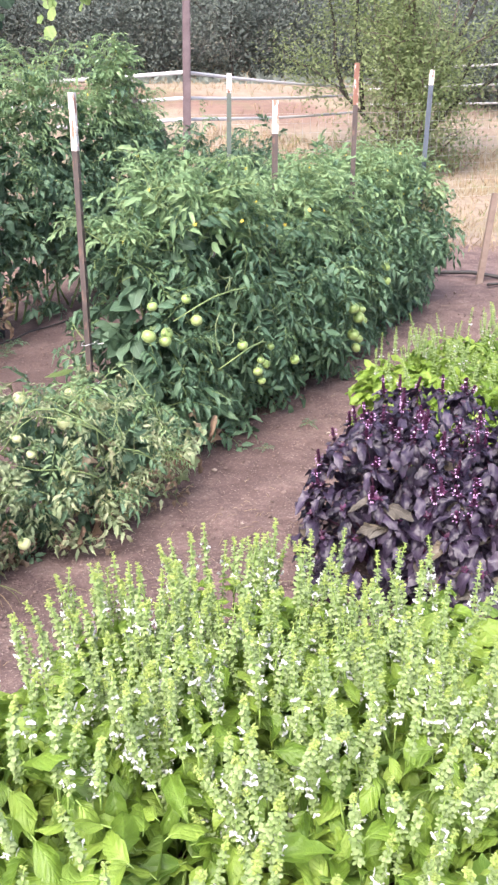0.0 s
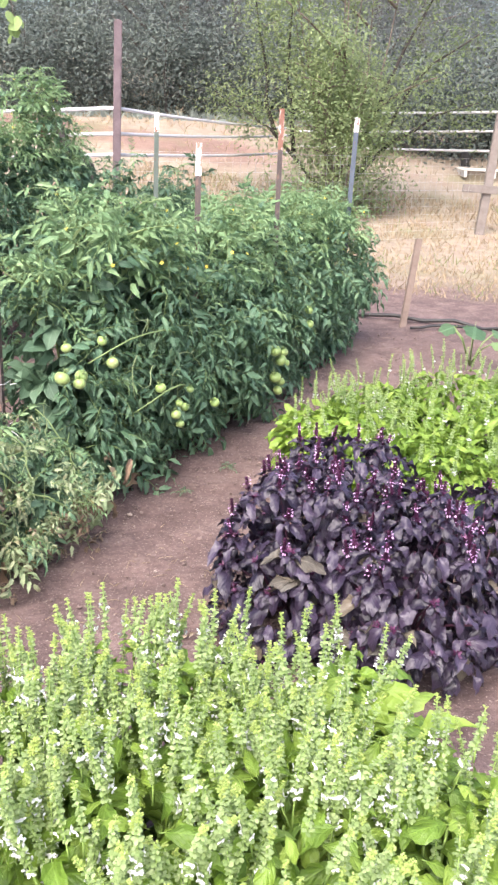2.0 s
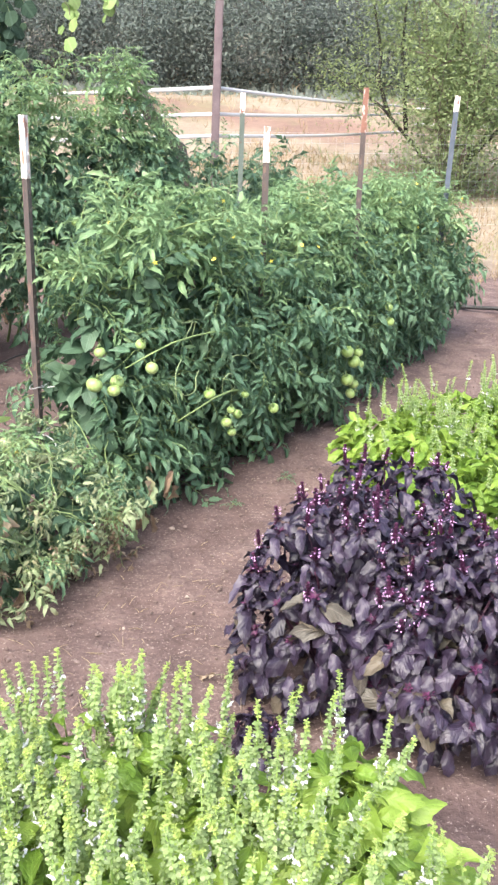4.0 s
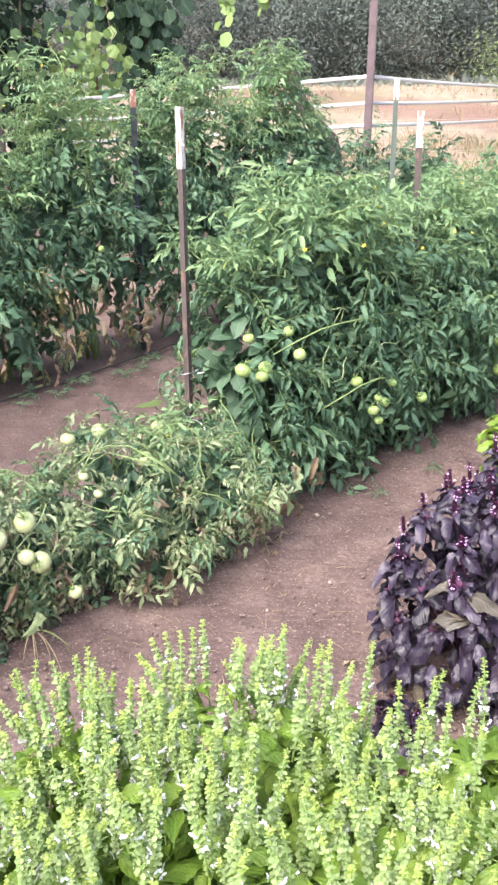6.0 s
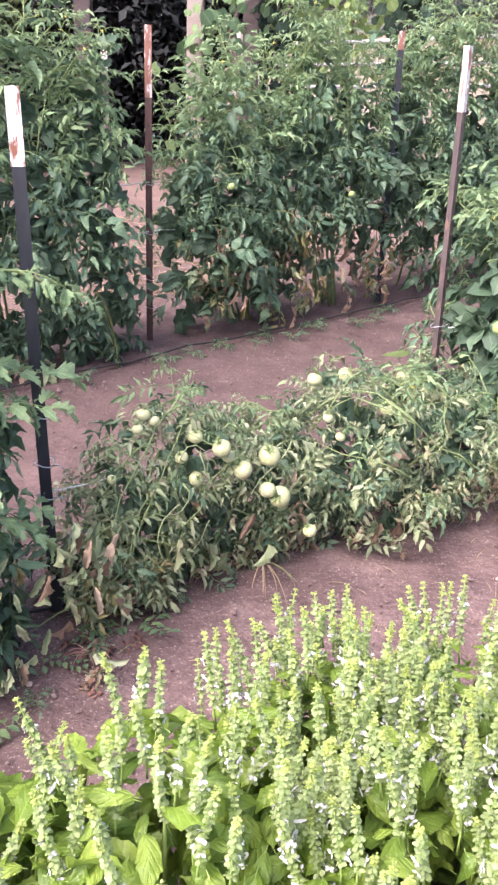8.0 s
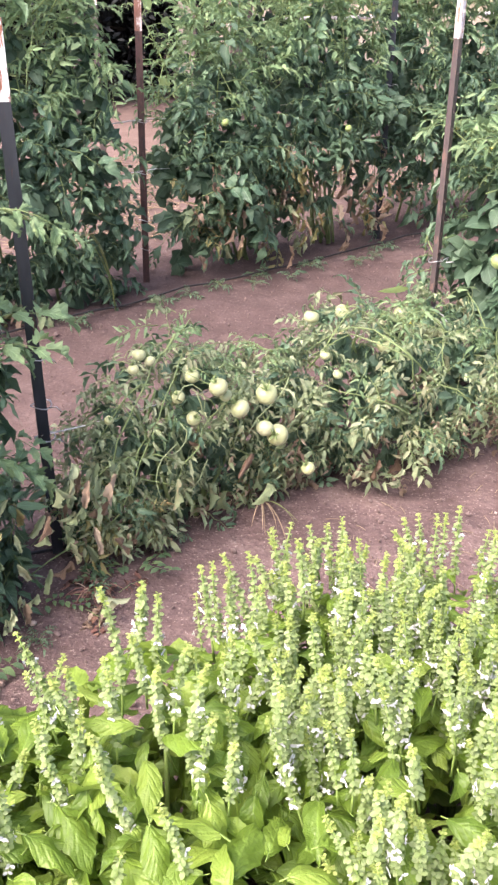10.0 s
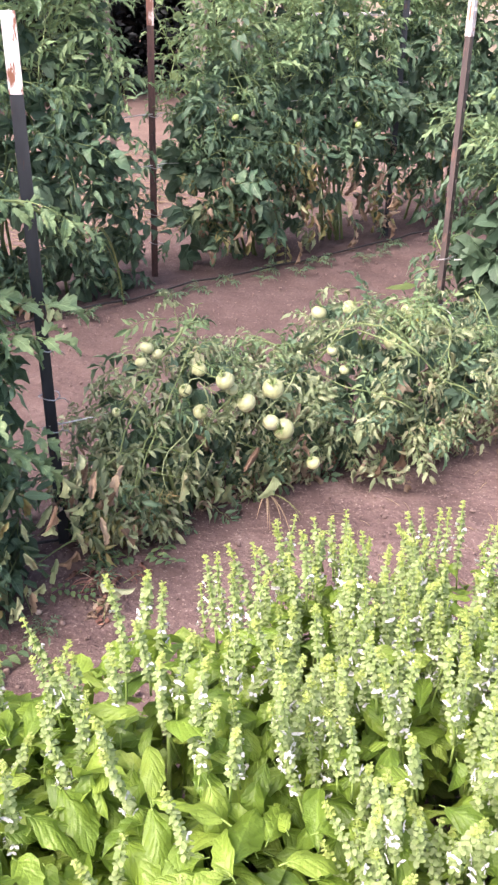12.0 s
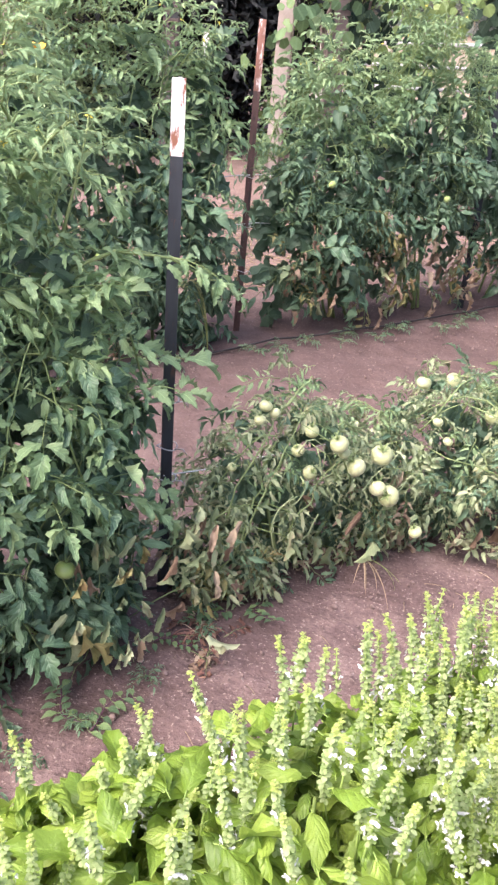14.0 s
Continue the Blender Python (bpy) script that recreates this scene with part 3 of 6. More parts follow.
def tomato_plant(seed, s0, s1, label, height, front, back, leaves, inner, kinds, inner_mesh, n_mid=0.0, bottom=0.06, group="tomato plants", tall=None, low_kinds=None, young=0.25, up=0.0, size=1.0, extra=0, round_ends=True, clear=0.0, sprawl=0, shoots=(0.12, 0.3), top_mesh=None, crest=0.5):
    """A bushy tomato plant between s0 and s1 of a row: stems from the ground, leaves on its outside and a mass of leaves within.
    height: a function of s; front, back: how far it bulges to either side; kinds: the outer leaf meshes with weights."""
    r = np.random.default_rng(seed)
    mid = (s0 + s1) / 2
    plant = empty("tomato_plant", at(mid, n_mid, 0), label, "tomato plant", group)
    inv = plant.matrix_basis.inverted()
    half = (s1 - s0) / 2
    phase = r.uniform(0, 6.28, 6)

    def shell(s, w, k):
        """The bush's outside at s: w from 0 to 1 up the front, to 2 over the top, to 3 down the back; k of the way out."""
        h = height(s) * (1 + 0.06 * math.sin(9 * s + phase[0]) + 0.05 * math.sin(23 * s + phase[1]))
        end = min(1.0, (s - s0 + 0.12) / 0.2, (s1 + 0.12 - s) / 0.2) if round_ends else 1.0
        t = w if w < 1 else (3 - w if w > 2 else 1.0)
        ff = front(s) if callable(front) else front
        side = ff if w < 1.5 else -back
        x = side * (0.62 + 0.38 * min(1, 2.2 * t)) * (1 - t**4) ** 0.5
        z = t
        if 1 <= w <= 2:
            x = (ff - (w - 1) * (ff + back)) * crest
        elif t > 0.8:
            x = max(abs(x), abs(side) * crest) * (1 if side > 0 else -1)
        x *= (1 + 0.16 * math.sin(7 * s + 5 * z + phase[2]) + 0.1 * math.sin(17 * s - 9 * z + phase[3])) * max(0.5, end)
        return Vector((s, n_mid + x * k, bottom + (h * (0.85 + 0.15 * end) - bottom) * z * (0.35 + 0.65 * k)))

    for i in range(9):
        a = at(mid + r.uniform(-0.5, 0.5) * half, n_mid + r.normal(0, 0.04), 0)
        top = shell(r.uniform(s0, s1), r.uniform(0.6, 2.4), r.uniform(0.6, 0.9))
        b = at(top.x, top.y, top.z)
        c = (a + b) / 2 + Vector((r.normal(0, 0.06), r.normal(0, 0.06), 0.08))
        pts = [inv @ ((1 - t) ** 2 * a + 2 * t * (1 - t) * c + t * t * b) for t in np.linspace(0, 1, 9).tolist()]
        part("stem", tube_geo(pts, list(np.linspace(0.008, 0.0025, 9).tolist()), 6).mesh("stem", STEM), plant)

    def leaf_pose(s, w, k):
        p = shell(s, w, k)
        place = at(p.x, p.y, p.z)
        if w < 1:
            c, q = 1.0 - 0.5 * w**3, 0.6 * w**2
        elif w < 2:
            c, q = 0.5 - (w - 1), 1.0
        else:
            c, q = -1.0 + 0.5 * (3 - w) ** 3, 0.6 * (3 - w) ** 2
        out = SIDE * c
        along = DIR * r.normal(0, 0.8 + 0.5 * q)
        y = Vector((out.x * 0.8 + along.x, out.y * 0.8 + along.y, 0.3 * q - 0.3 * abs(c) + r.normal(0, 0.4) + up * q))
        upv = Vector((out.x * 0.6 + r.normal(0, 0.55), out.y * 0.6 + r.normal(0, 0.55), 0.8 + 0.5 * q))
        return frame_of(y, upv, inv @ place - y.normalized() * 0.05, size * r.uniform(0.6, 1.2))

    def round_about():
        w = r.random()
        return r.uniform(0, 1) ** 0.9 if w < 0.52 else (r.uniform(1, 2) if w < 0.82 else r.uniform(2, 3))

    for i in range(sprawl):
        s = r.uniform(s0, s1)
        w = r.uniform(0.1, 1.5)
        pts = []
        for q in range(7):
            p = shell(s + 0.035 * q * (1 if i % 2 else -1), min(1.9, max(0.05, w + 0.07 * (q - 3))), 0.97 + 0.05 * math.sin(q * 0.9 + i))
            pts.append(inv @ at(p.x + r.normal(0, 0.005), p.y + r.normal(0, 0.005), p.z + r.normal(0, 0.005)))
        part("stem", tube_geo(pts, [0.0024, 0.0024, 0.0023, 0.0021, 0.0019, 0.0016, 0.0012], 5).mesh("stem", STEM), plant)

    def thin(m):
        z = m.translation.z
        return clear and z < clear and r.random() < 0.8

    meshes, weights = [k for k, _ in kinds], np.array([w for _, w in kinds], float)
    weights /= weights.sum()
    for i in range(leaves):
        s = r.uniform(s0 - 0.03, s1 + 0.03)
        m = leaf_pose(s, round_about(), r.uniform(0.78, 1.06))
        z = m.translation.z
        if clear > 0.2 and z < clear and r.random() < 0.6:
            continue
        top = z / height(s)
        if low_kinds and z < low_kinds[1] * r.uniform(0.6, 1.3):
            pick = low_kinds[0][int(r.integers(len(low_kinds[0])))]
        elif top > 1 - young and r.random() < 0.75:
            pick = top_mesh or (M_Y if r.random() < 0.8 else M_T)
        else:
            pick = meshes[int(r.choice(len(meshes), p=weights))]
        part("leaf", pick[int(r.integers(len(pick)))], plant, m)
    places = []
    for i in range(inner):
        s = r.uniform(s0, s1)
        m = leaf_pose(s, round_about(), r.uniform(0.15, 0.8))
        if not thin(m):
            places.append((m, int(r.integers(len(LEAF_I)))))
    # The inner leaves carry their shade in the colour.
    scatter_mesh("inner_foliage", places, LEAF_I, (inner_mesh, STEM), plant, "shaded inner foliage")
    if extra:
        places = [(leaf_pose(r.uniform(s0, s1), round_about(), r.uniform(0.7, 1.0)), int(r.integers(len(LEAF_S)))) for _ in range(extra)]
        places = [q for q in places if not thin(q[0])]
        # Above this height leaves take the lighter young and sunlit colour.
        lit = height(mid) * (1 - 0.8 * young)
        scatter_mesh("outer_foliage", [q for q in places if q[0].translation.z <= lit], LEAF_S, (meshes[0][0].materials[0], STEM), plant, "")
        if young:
            scatter_mesh("upper_foliage", [q for q in places if q[0].translation.z > lit], LEAF_S, (TOMATO_TOP, STEM), plant, "lighter upper foliage, young and with sunlight painted in")
    if tall:
        for i in range(tall):
            s, w = r.uniform(s0, s1), r.uniform(1.0, 1.8)
            p = shell(s, w, 0.9)
            a = at(p.x, p.y, p.z)
            b = a + Vector((r.normal(0, 0.1), r.normal(0, 0.1), r.uniform(*shoots)))
            c = (a + b) / 2 + Vector((r.normal(0, 0.05), r.normal(0, 0.05), 0.05))
            pts = [(1 - t) ** 2 * a + 2 * t * (1 - t) * c + t * t * b for t in np.linspace(0, 1, 6).tolist()]
            g = tube_geo([inv @ q for q in pts], list(np.linspace(0.004, 0.0018, 6).tolist()), 5)
            g.m = [1] * len(g.f)
            for q in pts[2:]:
                for _ in range(2):
                    y = Vector((r.normal(0, 1), r.normal(0, 1), r.uniform(0, 0.8)))
                    g.join(LEAF_YS[int(r.integers(6))], frame_of(y, (0, 0, 1), inv @ q, r.uniform(0.5, 0.85)))
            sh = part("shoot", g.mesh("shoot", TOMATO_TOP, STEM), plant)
            if r.random() < 0.6:
                part("tomato_flower", M_STAR, sh, Matrix.Translation(inv @ pts[-1]) @ pose(0, 0, 0, r.uniform(90, 200), 0, r.uniform(0, 360)) @ Matrix.Diagonal((0.8, 0.8, 0.8, 1)))
    return plant, r


# ---------------------------------------------------------------- ground
def spread(lo, hi, near0, near1, fine, grow=1.35):
    """Grid lines: fine between near0 and near1, wider and wider outside."""
    c = list(np.arange(near0, near1, fine))
    step, x = fine, near1
    while x < hi:
        c.append(x)
        step *= grow
        x += step
    c.append(hi)
    step, x = fine, near0
    while x > lo:
        step *= grow
        x -= step
        c.insert(0, max(x, lo))
    return c


def build_ground():
    xs, ys = spread(-160, 160, -3.2, 5.2, 0.032, 1.22), spread(-140, 240, 0.8, 8.0, 0.032, 1.2)
    v, f = [], []
    for y in ys:
        for x in xs:
            near = -3.4 < x < 5.4 and 0.6 < y < 8.4
            z = rise(x, y)
            if near:
                z += 0.014 * noise.noise((x * 3, y * 3, 0)) + 0.012 * noise.noise((x * 9, y * 9, 3)) + 0.007 * noise.noise((x * 21, y * 21, 5)) - 0.006
            v.append((x, y, z))
    w = len(xs)
    for j in range(len(ys) - 1):
        for i in range(w - 1):
            k = j * w + i
            f.append((k, k + 1, k + w + 1, k + w))
    ob = new("ground", Geo().add(v, f).mesh("ground", SOIL))
    tagged(ob, "bare pinkish-brown garden soil running out into a dry field", "ground", kind="structure")
    return ob


ground = build_ground()


def build_litter():
    r = np.random.default_rng(3)
    g = Geo()
    for _ in range(7000):
        s, n = r.uniform(-1.2, 5.5), r.uniform(0.25, 1.4) if r.random() < 0.6 else r.uniform(-1.6, -0.4)
        p = at(s, n, 0.004)
        k = r.gamma(1.1, 0.0017) + 0.0014
        m = Matrix.Translation(p) @ pose(0, 0, 0, r.uniform(0, 360), r.uniform(0, 360), 0) @ Matrix.Diagonal((k, k * r.uniform(0.6, 1), k * 0.6, 1))
        g.join(CLOD, m)
    ob = tagged(new("soil_clods", g.mesh("soil_clods", SOIL_LUMP, smooth=False)), "small dry clods and grit lying on the soil", "soil", kind="stuff")
    g = Geo()
    for _ in range(230):
        if r.random() < 0.6:
            s, n = r.normal(0.95, 0.45), r.normal(0.75, 0.22)
        else:
            s, n = r.uniform(-1, 5.5), r.uniform(0.3, 1.3)
        p, a, L = at(s, n, 0.008), r.uniform(0, 6.28), r.uniform(0.006, 0.028)
        d = Vector((math.cos(a), math.sin(a), r.normal(0, 0.08)))
        g.add(*tube([p - d * L, p + Vector((0, 0, 0.003)), p + d * L], 0.0009, 3))
    tagged(new("straw_bits", g.mesh("straw_bits", STRAW)), "short bits of dry straw scattered on the path", "straw", kind="stuff")


def build_mulch():
    r = np.random.default_rng(23)
    g = Geo()
    for _ in range(2600):
        s, n = r.normal(2.2, 1.3), r.uniform(-4.6, -2.4)
        p, a, L = at(s, n, 0.006 + r.uniform(0, 0.02)), r.uniform(0, 6.28), r.uniform(0.02, 0.07)
        d = Vector((math.cos(a), math.sin(a), r.normal(0, 0.12)))
        g.add(*tube([p - d * L, p + d * L], 0.0022, 3, False))
    tagged(new("straw_mulch", g.mesh("straw_mulch", STRAW)), "loose dry straw spread over soil behind the back row", "straw", kind="stuff")


build_mulch()
CLOD = Geo()
bm = bmesh.new()
bmesh.ops.create_icosphere(bm, subdivisions=1, radius=1.0)
CLOD.add([tuple(v.co * (1 + 0.25 * noise.noise(v.co * 2))) for v in bm.verts], [tuple(v.index for v in f.verts) for f in bm.faces])
bm.free()
SOIL_LUMP = plain("soil_lump", (0.12, 0.082, 0.077), (0.27, 0.2, 0.182), 25, 0.95, 0.0, 0.4)
build_litter()


def dry_leaf(s, n, turn, size, mats=M_B, z=0.012):
    p = at(s, n, z)
    ob = new("dry_leaf", mats[int(abs(s * 37)) % len(mats)])
    ob.matrix_basis = pose(p.x, p.y, p.z, 0, 15, turn) @ Matrix.Diagonal((size, size, size * 0.5, 1))
    return tagged(ob, "curled brown dead tomato leaf lying on the soil", "leaf", "fallen leaves")


for s, n, turn, size in ((1.52, 0.24, 10, 0.8), (1.6, 0.3, 80, 0.7), (1.45, 0.3, 200, 0.75), (1.66, 0.22, 300, 0.8), (1.55, 0.36, 140, 0.55), (0.0, 0.22, 30, 0.75), (0.02, 0.3, 150, 0.7), (-0.06, 0.27, 250, 0.6), (1.05, 1.0, 70, 0.5), (1.2, 0.96, 10, 0.45)):
    dry_leaf(s, n, turn, size)


def stone(s, n, k):
    p = at(s, n, k * 0.3)
    ob = new("pebble", CLOD.mesh("pebble", STONE, smooth=True))
    ob.matrix_basis = pose(p.x, p.y, p.z, 20, 0, s * 90) @ Matrix.Diagonal((k, k * 0.8, k * 0.6, 1))
    tagged(ob, "small pale pebble lying on the garden path", "stone", "pebbles")


for s, n, k in ((1.72, 0.36, 0.012), (-0.18, 0.23, 0.01), (1.35, 0.66, 0.008), (1.1, 0.6, 0.007), (-0.3, 0.35, 0.008), (2.3, 0.62, 0.012), (0.6, 0.55, 0.007), (0.2, 0.5, 0.008)):
    stone(s, n, k)


# ---------------------------------------------------------------- posts, ties and hoses
def t_section(w=0.036, d=0.02, t=0.0045, grow=0.0):
    w, d, t = w / 2 + grow, d + grow, t / 2 + grow
    return [(-w, -t), (w, -t), (w, t), (t, t), (t, d), (-t, d), (-t, t), (-w, t)]


def prism(section, z0, z1, bevel=0.0):
    n = len(section)
    v = [(x, y, z0) for x, y in section] + [(x, y, z1) for x, y in section]
    f = [(i, (i + 1) % n, n + (i + 1) % n, n + i) for i in range(n)] + [tuple(range(n))[::-1], tuple(range(n, 2 * n))]
    return v, f


def box(x, y, z, cx=0.0, cy=0.0, cz=0.0):
    v = [(cx + sx * x / 2, cy + sy * y / 2, cz + sz * z / 2) for sz in (-1, 1) for sx, sy in ((-1, -1), (1, -1), (1, 1), (-1, 1))]
    return v, [(3, 2, 1, 0), (4, 5, 6, 7), (0, 1, 5, 4), (1, 2, 6, 5), (2, 3, 7, 6), (3, 0, 4, 7)]


def soft_box(x, y, z, edge, cz=0.0):
    """A box with rounded long edges and corners."""
    b = bmesh.new()
    bmesh.ops.create_cube(b, size=1.0)
    for v in b.verts:
        v.co = Vector((v.co.x * x, v.co.y * y, v.co.z * z + cz))
    bmesh.ops.bevel(b, geom=list(b.edges), offset=edge, segments=2, affect="EDGES")
    b.verts.index_update()
    out = [tuple(v.co) for v in b.verts], [tuple(v.index for v in f.verts) for f in b.faces]
    b.free()
    return out


def t_post(base, top, tip, body_mat, tip_mat, label, turn=0.0, ties=(), width=0.036, studs=True):
    """A steel T-post with studs along its face, a painted tip and wire ties at heights."""
    base, top = Vector(base), Vector(top)
    h = (top - base).length
    z = (top - base).normalized()
    x = Vector((math.cos(radians(turn)), math.sin(radians(turn)), 0))
    y = z.cross(x).normalized()
    m = Matrix((y.cross(z), y, z)).transposed().to_4x4()
    m.translation = base
    post = new("steel_post")
    post.matrix_basis = m
    tagged(post, label, "post", "steel garden posts")
    g = Geo().add(*prism(t_section(width), -0.15, h - tip))
    k = 0.06
    while studs and k < h - tip - 0.02:
        g.add(*box(0.008, 0.004, 0.01, 0, -0.0038, k))
        k += 0.055
    part("shaft", g.mesh("shaft", body_mat, smooth=False), post)
    g = Geo().add(*prism(t_section(width, grow=0.0006), h - tip, h))
    k = h - tip + 0.02
    while studs and k < h - 0.01:
        g.add(*box(0.008, 0.004, 0.01, 0, -0.0042, k))
        k += 0.055
    part("tip", g.mesh("tip", tip_mat, smooth=False), post, None, "flaking painted tip")
    for tz in ties:
        ring = [(math.cos(w) * 0.026, math.sin(w) * 0.024 + 0.008, tz + 0.004 * math.sin(2 * w)) for w in np.linspace(0, 6.283, 13).tolist()]
        g = tube_geo(ring, 0.0016, 5)
        g.add(*tube([(0.02, -0.01, tz), (0.04, -0.02, tz + 0.006), (0.05, -0.012, tz - 0.012)], 0.0014, 5))
        part("wire_tie", g.mesh("wire_tie", GALV), post, None, "twisted galvanised wire tie")
    return post


t_post((-0.725, 2.14, 0), (-0.725, 2.12, 1.31), 0.16, POST_BLACK, TIP_WHITE, "dark green steel T-post with a chipped white tip between tomatoes", 20, (0.35, 0.44, 0.57), 0.029, False)
t_post((0.17, 3.33, 0), (0.165, 3.37, 1.395), 0.19, POST_BROWN, TIP_WORN, "brown steel T-post with a peeling white tip among tomatoes", 70, (0.52, 0.36), 0.029)
t_post((1.08, 4.15, 0), (1.075, 4.15, 1.355), 0.14, POST_BROWN, TIP_WORN, "brown steel T-post with a worn white tip above the tomatoes", -10, (), 0.026)
t_post((1.66, 4.74, 0), (1.65, 4.74, 1.52), 0.2, POST_BROWN, TIP_RUST, "brown steel T-post with a rusty orange tip above the tomatoes", -10, (), 0.025)
t_post((2.6, 6.05, 0), (2.52, 5.8, 1.5), 0.09, POST_BLUE, TIP_WHITE, "leaning slate-blue steel T-post with a white tip at the row's end", -15, (), 0.031)
t_post((1.3, 6.25, 0), (1.3, 6.23, 1.475), 0.12, POST_GREEN, TIP_WHITE, "green steel T-post with a white tip behind the tomatoes", 0, (), 0.03)
t_post((-1.26, 4.42, 0), (-1.25, 4.46, 1.43), 0.3, POST_RED, TIP_RUST, "rust-red steel T-post with a rusty streaked tip in the back row", 15, (0.16, 0.3, 0.52, 0.75), 0.031)
t_post((-0.24, 5.52, 0), (-0.23, 5.54, 1.43), 0.09, POST_BLACK, TIP_RUST, "dark steel T-post with a rusty tip in the back row", 10, (0.5, 0.82), 0.032)
t_post((-1.9, 5.55, 0), (-1.92, 5.6, 1.35), 0.17, POST_BROWN, TIP_WHITE, "brown steel T-post with a white tip beyond the back row", 15)
t_post((0.62, 6.78, 0), (0.62, 6.8, 1.41), 0.16, POST_BROWN, TIP_RUST, "short steel T-post with a rusty orange tip beyond the tomatoes", 10, (), 0.034)


def line(name, a, b, radius, mat, label, category, sag=0.0, wob=0.0, n=10, seed=1, group=""):
    r = np.random.default_rng(seed)
    ob = new(name, tube_geo(curve_points(a, b, sag, n, wob, r), radius, 6).mesh(name, mat))
    return tagged(ob, label, category, group)


# twine and wire along the rows
for z, seed in ((0.52, 4), (0.75, 5)):
    line("twine", at(-0.3, -1.83, z), at(1.43, -1.84, z + 0.01), 0.0022, TWINE, "white twine strung between posts through tomato plants", "twine", 0.02, 0.004, 12, seed, "trellis twine")
    line("twine", at(1.43, -1.84, z + 0.01), at(2.9, -1.85, z + 0.03), 0.0022, TWINE, "white twine strung between posts through tomato plants", "twine", 0.02, 0.004, 12, seed + 7, "trellis twine")
line("twine", at(0.0, 0.0, 0.36), at(1.52, -0.05, 0.36), 0.0016, TWINE, "white twine strung between posts through tomato plants", "twine", 0.03, 0.003, 12, 3, "trellis twine")
line("twine", at(1.52, -0.02, 0.52), at(2.73, 0.14, 0.55), 0.0016, TWINE, "white twine strung between posts through tomato plants", "twine", 0.03, 0.003, 12, 9, "trellis twine")
line("drip_hose", at(-1.8, -0.04, 0.012), at(5.6, 0.06, 0.012), 0.0048, HOSE, "thin black drip hose lying along the tomato row", "hose", 0.0, 0.009, 40, 2, "drip hoses")
line("drip_hose", at(-0.9, -1.55, 0.012), at(6.0, -1.6, 0.012), 0.0048, HOSE, "thin black drip hose lying along the tomato row", "hose", 0.0, 0.011, 40, 6, "drip hoses")
line("supply_hose", at(5.75, -1.9, 0.02), at(6.4, 3.6, 0.02), 0.016, HOSE, "black water supply hose crossing the row ends", "hose", 0.0, 0.012, 24, 8, "drip hoses")
line("supply_hose", at(5.7, 0.6, 0.018), at(6.3, 1.6, 0.02), 0.012, HOSE, "black water supply hose crossing the row ends", "hose", 0.0, 0.012, 12, 18, "drip hoses")


def wooden_stake():
    st = new("wooden_stake", Geo().add(*soft_box(0.05, 0.032, 0.78, 0.004, 0.3)).mesh("wooden_stake", STAKE_WOOD, smooth=False))
    a, b = Vector((3.3, 6.41, 0)), Vector((3.47, 6.62, 0.62))
    m = frame_of((b - a).cross(Vector((1, 0, 0))), (b - a), a)
    st.matrix_basis = m
    tagged(st, "leaning rough wooden stake beside the supply hose", "stake")


wooden_stake()

# ---------------------------------------------------------------- tomato rows
big_front = lambda s: 0.2 + 0.17 * min(1, max(0, (s - 1.6) / 0.9))  # noqa: E731
big_h = lambda s: 0.92 + 0.14 * math.exp(-((s - 1.98) / 0.4) ** 2) - 0.25 * max(0, s - 4.9) - 0.8 * max(0, 1.62 - s)  # noqa: E731
BIG = ((1.41, 0.27, 0.611, 0.027), (1.5, 0.29, 0.601, 0.023), (1.47, 0.3, 0.582, 0.022), (1.61, 0.35, 0.631, 0.022), (1.44, 0.27, 0.71, 0.019), (1.59, 0.32, 0.71, 0.018), (1.93, 0.38, 0.462, 0.022), (2.16, 0.4, 0.402, 0.016), (2.02, 0.42, 0.383, 0.016), (2.07, 0.42, 0.353, 0.018), (1.99, 0.42, 0.343, 0.021), (2.03, 0.42, 0.293, 0.018))
BIG_FAR = ((2.97, 0.48, 0.402, 0.029), (3.12, 0.47, 0.362, 0.025), (3.03, 0.49, 0.343, 0.03), (3.1, 0.49, 0.313, 0.023), (2.99, 0.48, 0.264, 0.03), (3.07, 0.48, 0.224, 0.025), (3.04, 0.48, 0.185, 0.025), (3.42, 0.5, 0.53, 0.023), (3.44, 0.5, 0.451, 0.023), (2.33, 0.44, 0.306, 0.022))
def arching_branch(plant, path):
    """A bare pale branch that arches out over the leaves."""
    inv = plant.matrix_basis.inverted()
    part("branch", tube_geo([inv @ at(*p) for p in path], np.linspace(0.0025, 0.004, len(path)).tolist(), 6).mesh("branch", STEM), plant, None, "pale green arching branch")


